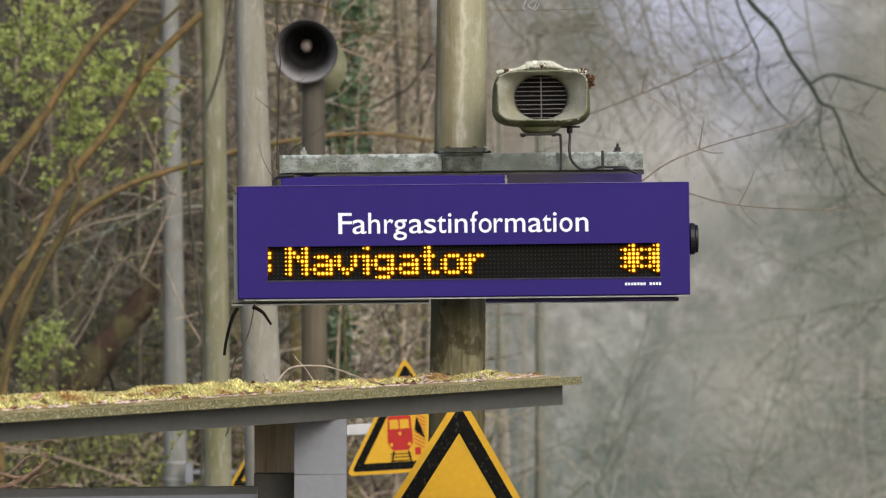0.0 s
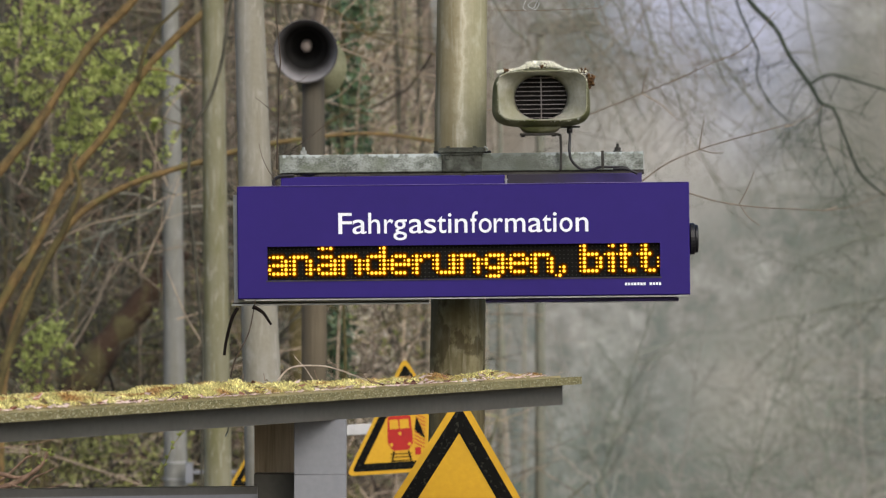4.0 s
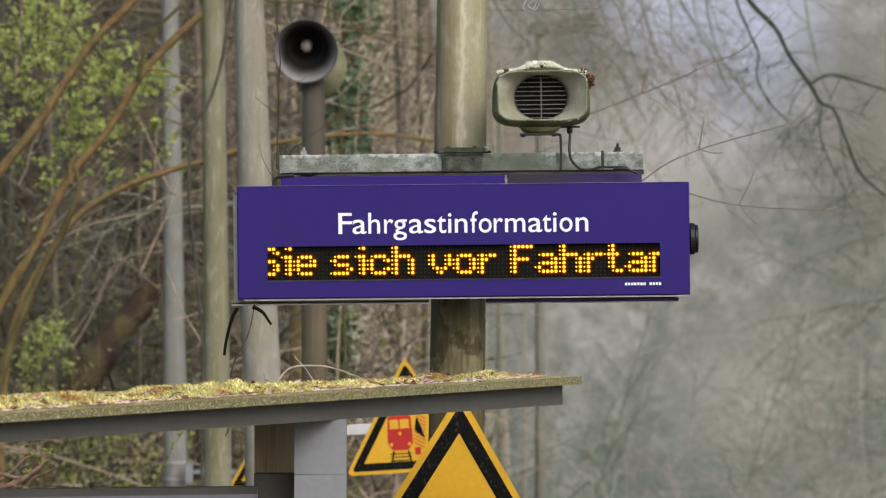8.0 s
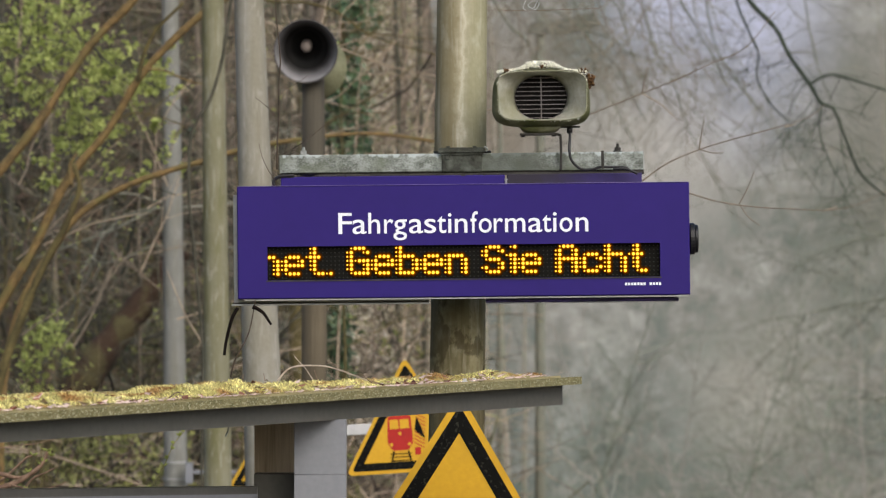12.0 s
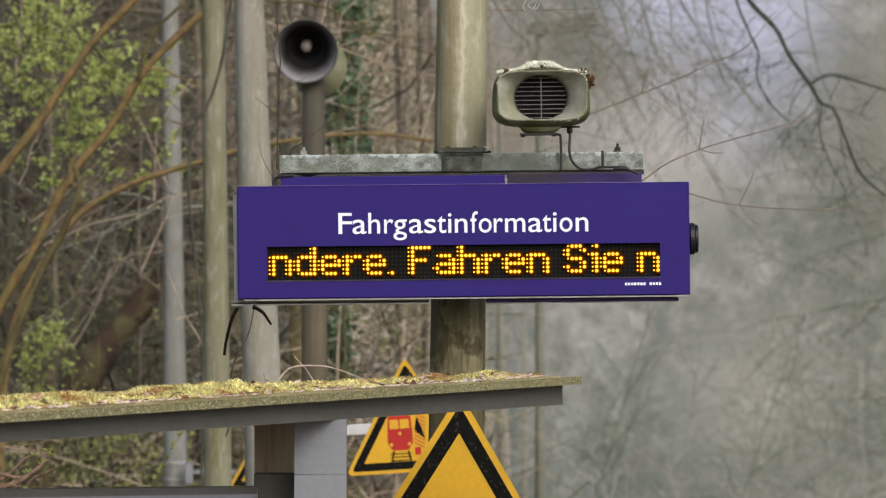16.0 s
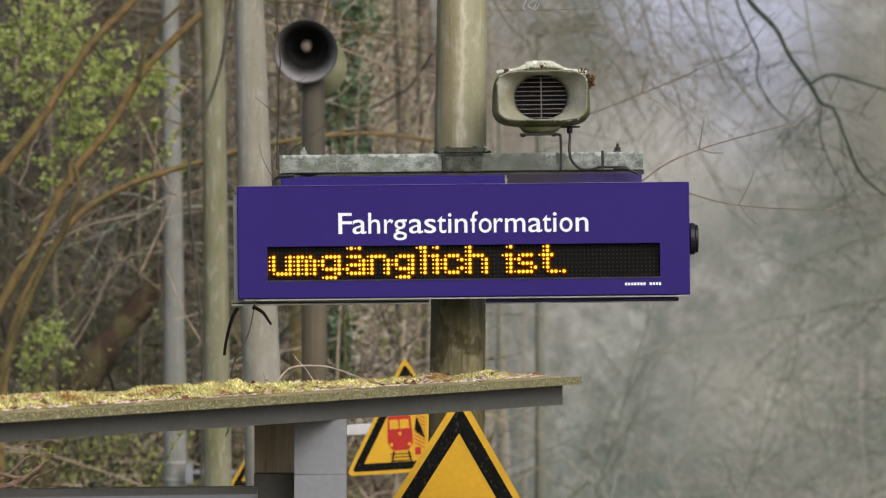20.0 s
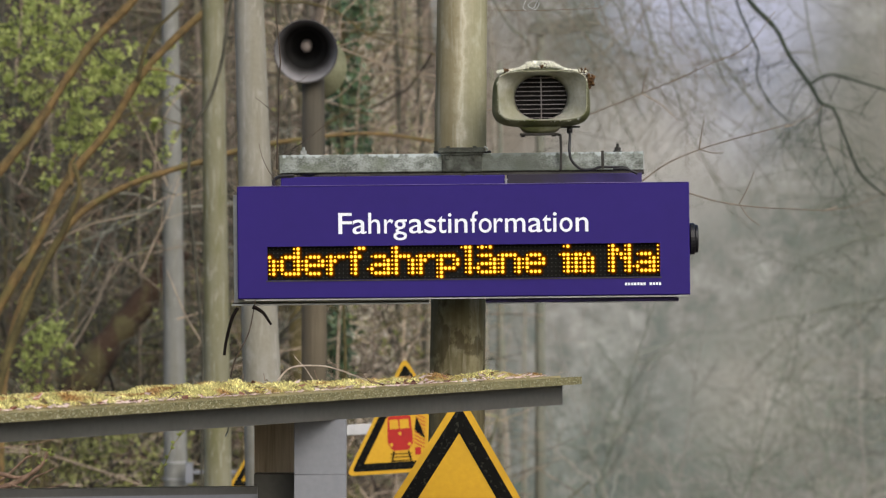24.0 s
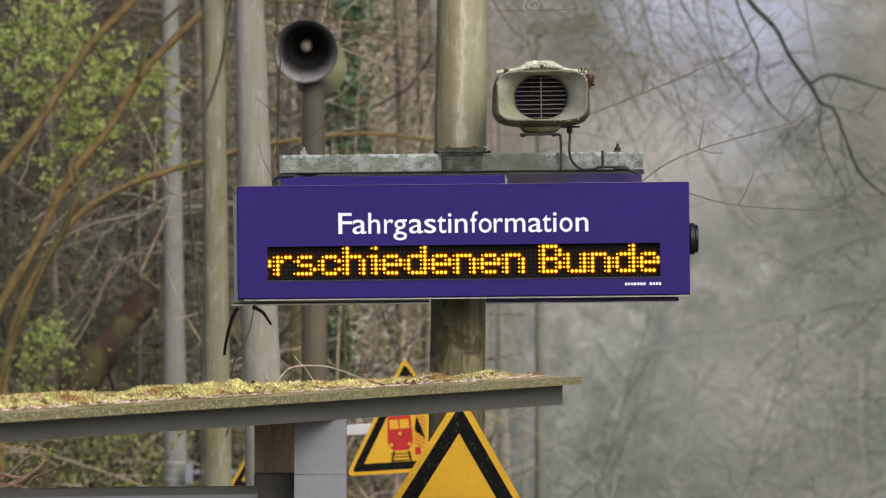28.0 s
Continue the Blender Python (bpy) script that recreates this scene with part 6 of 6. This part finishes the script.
shrub_foliage()


def low_sapling():
    rng = random.Random(15)
    ob = thing("sapling", "low sapling with bright green spring leaves", "sapling", tuple(spot(60, 700, 36)))
    off = Vector(spot(60, 700, 36))
    pts = [spot(rng.gauss(70, 26), rng.gauss(610, 38), 36 + rng.uniform(-0.3, 0.3)) for _ in range(22)]
    root = spot(50, 900, 36)
    root.z = height(root.x, root.y)
    for q in pts:
        s = Shape()
        s.tube([root - off, root.lerp(q, 0.5) - off + Vector((0.03, 0, 0.05)), q - off], [0.0045, 0.004, 0.002], 4, caps=False)
        part("stem", s, OLIVE_BARK, ob)
    lv = leaves("spring_leaves", "bright green leaves", 260, lambda r: r.choice(pts) - off + Vector((r.gauss(0, 0.05), r.gauss(0, 0.05), r.gauss(0, 0.05))), 0.055, SPRING, 16, "leaves")
    del lv["category"]
    lv.parent = ob


low_sapling()


# ---- ivy, fallen trunk and leaning stems on the bank ----
def bank_depth(v):
    """How far off the bank's surface is at pixel row v of the camera's view."""
    return (EYE + 8.8) / (0.20 - (441 - v) * K)


def ivy_clump(label, u, v, su, sv, count, seed, size=0.08):
    d = 45.6 if 580 < u < 630 else bank_depth(v) - 1.6
    c = spot(u, v, d)
    a, b = su * K * d, sv * K * d
    leaves("ivy", label, count, lambda r: c + Vector((r.gauss(0, a), r.gauss(0, 0.2), r.gauss(0, b))), size, IVY, seed, "ivy")


for k, (u, v, su, sv, count) in enumerate(((614, 195, 18, 46, 760), (628, 25, 16, 26, 260), (598, 605, 13, 38, 460), (478, 40, 9, 40, 160), (15, 440, 16, 60, 260), (345, 350, 18, 90, 260), (180, 20, 60, 20, 160), (410, 620, 10, 60, 120), (235, 640, 16, 40, 140), (120, 520, 40, 40, 160), (40, 200, 40, 80, 200), (300, 180, 30, 60, 160))):
    ivy_clump("dark green ivy climbing on the wooded bank", u, v, su, sv, count, 40 + k)
for k, (u, v, su, sv, count) in enumerate(((20, 420, 40, 70, 420), (230, 420, 40, 60, 300), (150, 600, 60, 40, 420), (330, 600, 50, 50, 300), (450, 640, 60, 25, 160), (690, 600, 45, 45, 110), (640, 30, 30, 25, 160))):
    d = bank_depth(v) - 2.5
    c0 = spot(u, v, d)
    leaves("bramble", "olive-green bramble leaves in a clump on the bank", count, lambda r, c0=c0, a=su * K * d, b=sv * K * d: c0 + Vector((r.gauss(0, a), r.gauss(0, 0.3), r.gauss(0, b))), 0.07, BRAMBLE, 70 + k, "bramble")
ivy_tree = thing("ivy_trunk", "dark trunk wrapped in ivy", "tree")
limb(ivy_tree, "trunk", [(603, 1050), (602, 600), (604, 300), (606, 100), (612, -60)], 45.8, 0.05, 0.035, OLIVE_BARK, 10)
# Trunk stops where the sign hides its top, to fit the camera's view.
stump = thing("short_trunk", "brown tree trunk behind the posts, ending behind the sign", "tree")
limb(stump, "trunk", [(528, 1050), (527, 700), (526, 540), (524, 400), (523, 345)], 44.5, 0.085, 0.06, OLIVE_BARK, 10)


def bank_limb(parent, name, points, r0, r1, material, sides=6, over=0.1):
    path = smooth_path([spot(u, v, bank_depth(v) - over) for u, v in points], 5)
    s = Shape()
    s.tube(path, taper(len(path), r0, r1), sides)
    return part(name, s, material, parent, smooth=True)


fallen = thing("leaning_trunk", "dark rotten trunk leaning on the bank", "tree")
limb(fallen, "trunk", [(-90, 1085), (60, 830), (150, 668), (210, 588), (265, 520), (300, 472), (322, 440)], 44.0, 0.17, 0.10, DARK_ROT, 12)
CANES = (((-20, 800), (60, 803), (105, 826)), ((-20, 790), (60, 798), (140, 822), (220, 848), (300, 880)), ((-20, 780), (60, 775), (110, 782)))
for k, pts in enumerate(CANES):
    cane = thing("bramble_stem", "arching dry bramble cane behind the shelter", "branch", group="bramble stems")
    limb(cane, "stem", pts, 38.0 + 0.3 * k, 0.011, 0.007, PALE_STEM, 6)
STEMS = (((640, 90), (700, 110), (765, 128)), ((590, 95), (660, 125), (720, 140), (790, 150)),
         ((640, 540), (690, 580), (705, 640), (700, 700)), ((480, 15), (560, 20), (640, 60), (660, 90)), ((60, 560), (120, 530), (200, 515), (300, 520)), ((330, 330), (352, 420), (345, 520), (368, 620)))
for k, pts in enumerate(STEMS):
    stem = thing("bramble_stem", "arching dry bramble stem on the bank", "branch", group="bramble stems")
    bank_limb(stem, "stem", pts, 0.013, 0.007, PALE_STEM)
rng_stems = random.Random(77)
for k in range(96):
    u, v, a = rng_stems.uniform(-20 if k < 60 else 500, 760), rng_stems.uniform(-20, 660), rng_stems.uniform(-1.2, 1.2) + (1.57 if rng_stems.random() < 0.5 else 0)
    l, bend = rng_stems.uniform(70, 260), rng_stems.uniform(-30, 30)
    pts = [(u + math.cos(a) * l * t - math.sin(a) * bend * math.sin(3.14 * t), v + math.sin(a) * l * t + math.cos(a) * bend * math.sin(3.14 * t)) for t in (0, 0.33, 0.66, 1)]
    kind_at = 0 if max(q[0] for q in pts) > 560 and min(q[1] for q in pts) < 320 else k % 3
    stem = thing("fallen_branch", ("pale dry branch lying on the bank", "dark bare branch lying on the bank", "grey-brown branch lying on the bank")[kind_at], "branch", group="fallen branches")
    r = rng_stems.uniform(0.006, 0.016)
    bank_limb(stem, "stem", pts, r, r * 0.5, (PALE_STEM, DARK_TWIG, BARK)[kind_at], 6, rng_stems.uniform(0.3, 1.2))
leaves("fallen_leaves", "beech leaves on the upper bank, paled for haze", 26000, on_bank(440, 860, 50, 88, 0.5), 0.07, FALLEN_PALE, 5, "dead leaves")


def low_bramble(r):
    u, v, d = r.uniform(-40, 340), r.uniform(765, 930), r.uniform(42, 48)
    return spot(u, v, d)


brush("undergrowth", "dry bramble canes behind the shelter", 420, low_bramble, 0.6, 0.007, BRUSH, 12, 0.1)
leaves("bramble", "olive-green bramble leaves behind the shelter", 4600, low_bramble, 0.050, BRAMBLE_LIGHT, 6, "bramble")

# ---- branches reaching in from beside the line ----
SAPLING = thing("slender_sapling", "slender bare sapling growing behind the sign post", "tree")
limb(SAPLING, "trunk", [(812, 1900), (811, 1200), (813, 700), (815, 430), (817, 230), (819, 150)], 19.3, 0.022, 0.008, RED_TWIG, 8)


def sapling_branch(points, r, twigs_at):
    main, _ = limb(SAPLING, "branch", points, 19.3, r, 0.0013, RED_TWIG, 6)
    main["label"] = "thin brown bare branch"
    for pts, pale in twigs_at:
        limb(main, "side_twig", pts, 19.3, 0.0026, 0.0013, PALE_STEM if pale else RED_TWIG, 5)


sapling_branch([(818, 210), (890, 190), (960, 200), (1030, 205), (1075, 190), (1135, 166), (1200, 140), (1260, 112), (1320, 84), (1372, 20)], 0.0040,
               [([(1136, 166), (1142, 135), (1150, 110)], 0), ([(1136, 166), (1165, 182), (1182, 196), (1200, 214)], 1)])
sapling_branch([(815, 470), (900, 455), (1010, 410), (1130, 325), (1180, 290), (1235, 266), (1300, 246), (1360, 230), (1430, 208), (1460, 185)], 0.0040,
               [([(1237, 265), (1242, 235), (1247, 205)], 0), ([(1240, 265), (1262, 271), (1282, 270)], 0), ([(1388, 225), (1400, 222), (1408, 220)], 1)])
sapling_branch([(815, 420), (920, 380), (1080, 345), (1200, 337), (1222, 343), (1270, 357), (1330, 366), (1400, 370), (1470, 372), (1530, 358), (1580, 330)], 0.0040,
               [([(1308, 362), (1322, 335), (1335, 303)], 0), ([(1310, 364), (1325, 385), (1345, 400)], 0), ([(1458, 373), (1470, 370), (1481, 366)], 1)])


# Brown bark lightened so that its colour carries the mist.
MIST_TWIG = mat("mist_paled_brown_bark", srgb(138, 130, 115), srgb(104, 98, 86), rough=0.95, scale=6, bump=0.1, islands=0.3)


def overhanging_tree(label, u, d, tall, r, bark, limbs, bough):
    """A tree beside the line, whose boughs arch over and hang down into view."""
    x = (u - 784) * K * d
    z = height(x, d)
    ob = thing("overhanging_tree", label, "tree", group="overhanging trees")
    s = Shape()
    s.tube([(x, d, z - 0.1), (x + 0.1, d, z + tall * 0.4), (x - 0.1, d, z + tall * 0.75), (x, d, z + tall)], [r * 1.3, r, r * 0.8, r * 0.4], 12)
    part("trunk", s, bark, ob, smooth=True)
    limb(ob, "bough", bough, d, r * 0.55, r * 0.2, bark, 8)
    for seed, trunk, r0, r1, count, length, twig in limbs:
        rng = random.Random(seed)
        main, path = limb(ob, "limb", trunk, d, r0, r1, bark, 8)
        c = Shape()
        for _ in range(count):
            p = rng.choice(path[len(path) // 6:])
            a = rng.uniform(0, 6.28)
            twigs(c, p, Vector((math.cos(a), 0.4 * math.sin(a), rng.uniform(-1.0, 0.4))).normalized(), length * rng.uniform(0.5, 1.3), twig, 2, rng, 4, 0.07, 0.6, 0.11)
        tagged(part("twig_spray", c, bark, main, "fine drooping twigs"), kind="stuff")


overhanging_tree("tree beside the line with dark mossy drooping limbs", 1720, 46.0, 9.0, 0.14, LIMB_DARK, [
    (5, [(1285, -75), (1325, 0), (1372, 50), (1398, 100), (1435, 152), (1452, 182), (1476, 195), (1500, 255), (1525, 310), (1580, 356)], 0.024, 0.010, 20, 0.55, 0.0045),
    (7, [(1435, 148), (1470, 132), (1520, 145), (1582, 164)], 0.014, 0.009, 5, 0.5, 0.0045),
    (8, [(1296, -70), (1303, 0), (1325, 55), (1342, 95), (1340, 140), (1365, 185), (1395, 215)], 0.013, 0.006, 7, 0.5, 0.0045),
    (9, [(1455, 180), (1450, 230), (1470, 290), (1500, 340)], 0.008, 0.004, 9, 0.5, 0.004)],
    [(1722, -260), (1600, -200), (1450, -140), (1330, -110), (1283, -75)])


def drooping(starts, seed, way):
    out = []
    for k, (u, v) in enumerate(starts):
        rr = random.Random(seed + k)
        pts, q = [(u + rr.uniform(-30, 30), -170)], [u, v]
        for _ in range(5):
            pts.append(tuple(q))
            q = [q[0] + rr.uniform(0, 62) * way, q[1] + rr.uniform(30, 75)]
        out.append((seed + 30 + k, pts, 0.012, 0.004, 14, 1.15, 0.005))
    return out


overhanging_tree("pale grey tree beside the line with a haze of drooping twigs", 1800, 62.0, 12.0, 0.2, LIMB_PALE, drooping([(880, -60), (930, -40), (1000, -30), (1090, -40), (1180, -60), (1250, -30)], 60, 1),
                 [(1803, -330), (1600, -260), (1300, -200), (1000, -180), (870, -175)])
overhanging_tree("brown tree beside the line with a haze of twigs", 1760, 55.0, 12.0, 0.18, MIST_TWIG, drooping([(872, -60), (915, -50), (960, -60), (1005, -50), (1050, -40), (1100, -60), (1160, -50)], 140, 0.7),
                 [(1763, -330), (1600, -260), (1300, -200), (1000, -180), (865, -175)])
overhanging_tree("grey-green tree beside the line with slanting limbs", 1740, 58.0, 11.0, 0.17, LIMB_MIST, [
    (150, [(850, -170), (862, -30), (885, 20), (905, 50), (930, 70), (945, 100), (955, 130)], 0.015, 0.009, 6, 0.5, 0.004),
    (151, [(900, -170), (950, 0), (985, 20), (1040, 55), (1085, 70), (1115, 95), (1150, 105), (1180, 130)], 0.012, 0.006, 9, 0.6, 0.004),
    (152, [(1050, -170), (1075, -20), (1095, 15), (1108, 55), (1115, 85), (1140, 150)], 0.012, 0.006, 7, 0.6, 0.004),
    (153, [(1150, -170), (1200, -10), (1222, 30), (1240, 65), (1262, 100), (1290, 160)], 0.014, 0.007, 8, 0.6, 0.004),
    (154, [(985, -170), (1020, 20), (1060, 90), (1090, 115), (1120, 170), (1145, 220)], 0.010, 0.006, 8, 0.6, 0.004)],
    [(1742, -330), (1600, -260), (1300, -200), (1000, -180), (845, -170)])
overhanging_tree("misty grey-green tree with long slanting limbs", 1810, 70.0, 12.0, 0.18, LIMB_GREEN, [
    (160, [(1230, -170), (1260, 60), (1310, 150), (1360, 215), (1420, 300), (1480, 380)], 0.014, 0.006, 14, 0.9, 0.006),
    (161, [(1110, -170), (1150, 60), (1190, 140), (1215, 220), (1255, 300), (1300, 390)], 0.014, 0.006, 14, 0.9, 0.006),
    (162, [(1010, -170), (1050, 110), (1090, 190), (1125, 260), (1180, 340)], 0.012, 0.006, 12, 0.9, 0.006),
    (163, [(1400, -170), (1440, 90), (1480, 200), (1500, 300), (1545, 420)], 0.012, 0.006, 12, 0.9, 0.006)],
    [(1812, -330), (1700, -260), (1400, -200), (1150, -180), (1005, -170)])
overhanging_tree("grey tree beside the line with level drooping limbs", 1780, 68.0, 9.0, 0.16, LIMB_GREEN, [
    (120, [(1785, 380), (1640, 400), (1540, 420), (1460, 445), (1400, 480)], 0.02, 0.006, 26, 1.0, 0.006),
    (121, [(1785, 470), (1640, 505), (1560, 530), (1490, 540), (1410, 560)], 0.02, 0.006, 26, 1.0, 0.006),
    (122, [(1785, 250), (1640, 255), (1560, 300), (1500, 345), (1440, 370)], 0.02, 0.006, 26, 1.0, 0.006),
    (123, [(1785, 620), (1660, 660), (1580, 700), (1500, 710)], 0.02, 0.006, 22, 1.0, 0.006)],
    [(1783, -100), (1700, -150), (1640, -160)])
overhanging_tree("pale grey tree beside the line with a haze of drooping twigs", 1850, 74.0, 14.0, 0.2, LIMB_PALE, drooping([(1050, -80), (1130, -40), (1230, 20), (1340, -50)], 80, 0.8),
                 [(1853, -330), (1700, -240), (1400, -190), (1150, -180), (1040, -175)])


def motions():
    for letter, rows in LETTERS:
        walk(letter, rows)


motions()
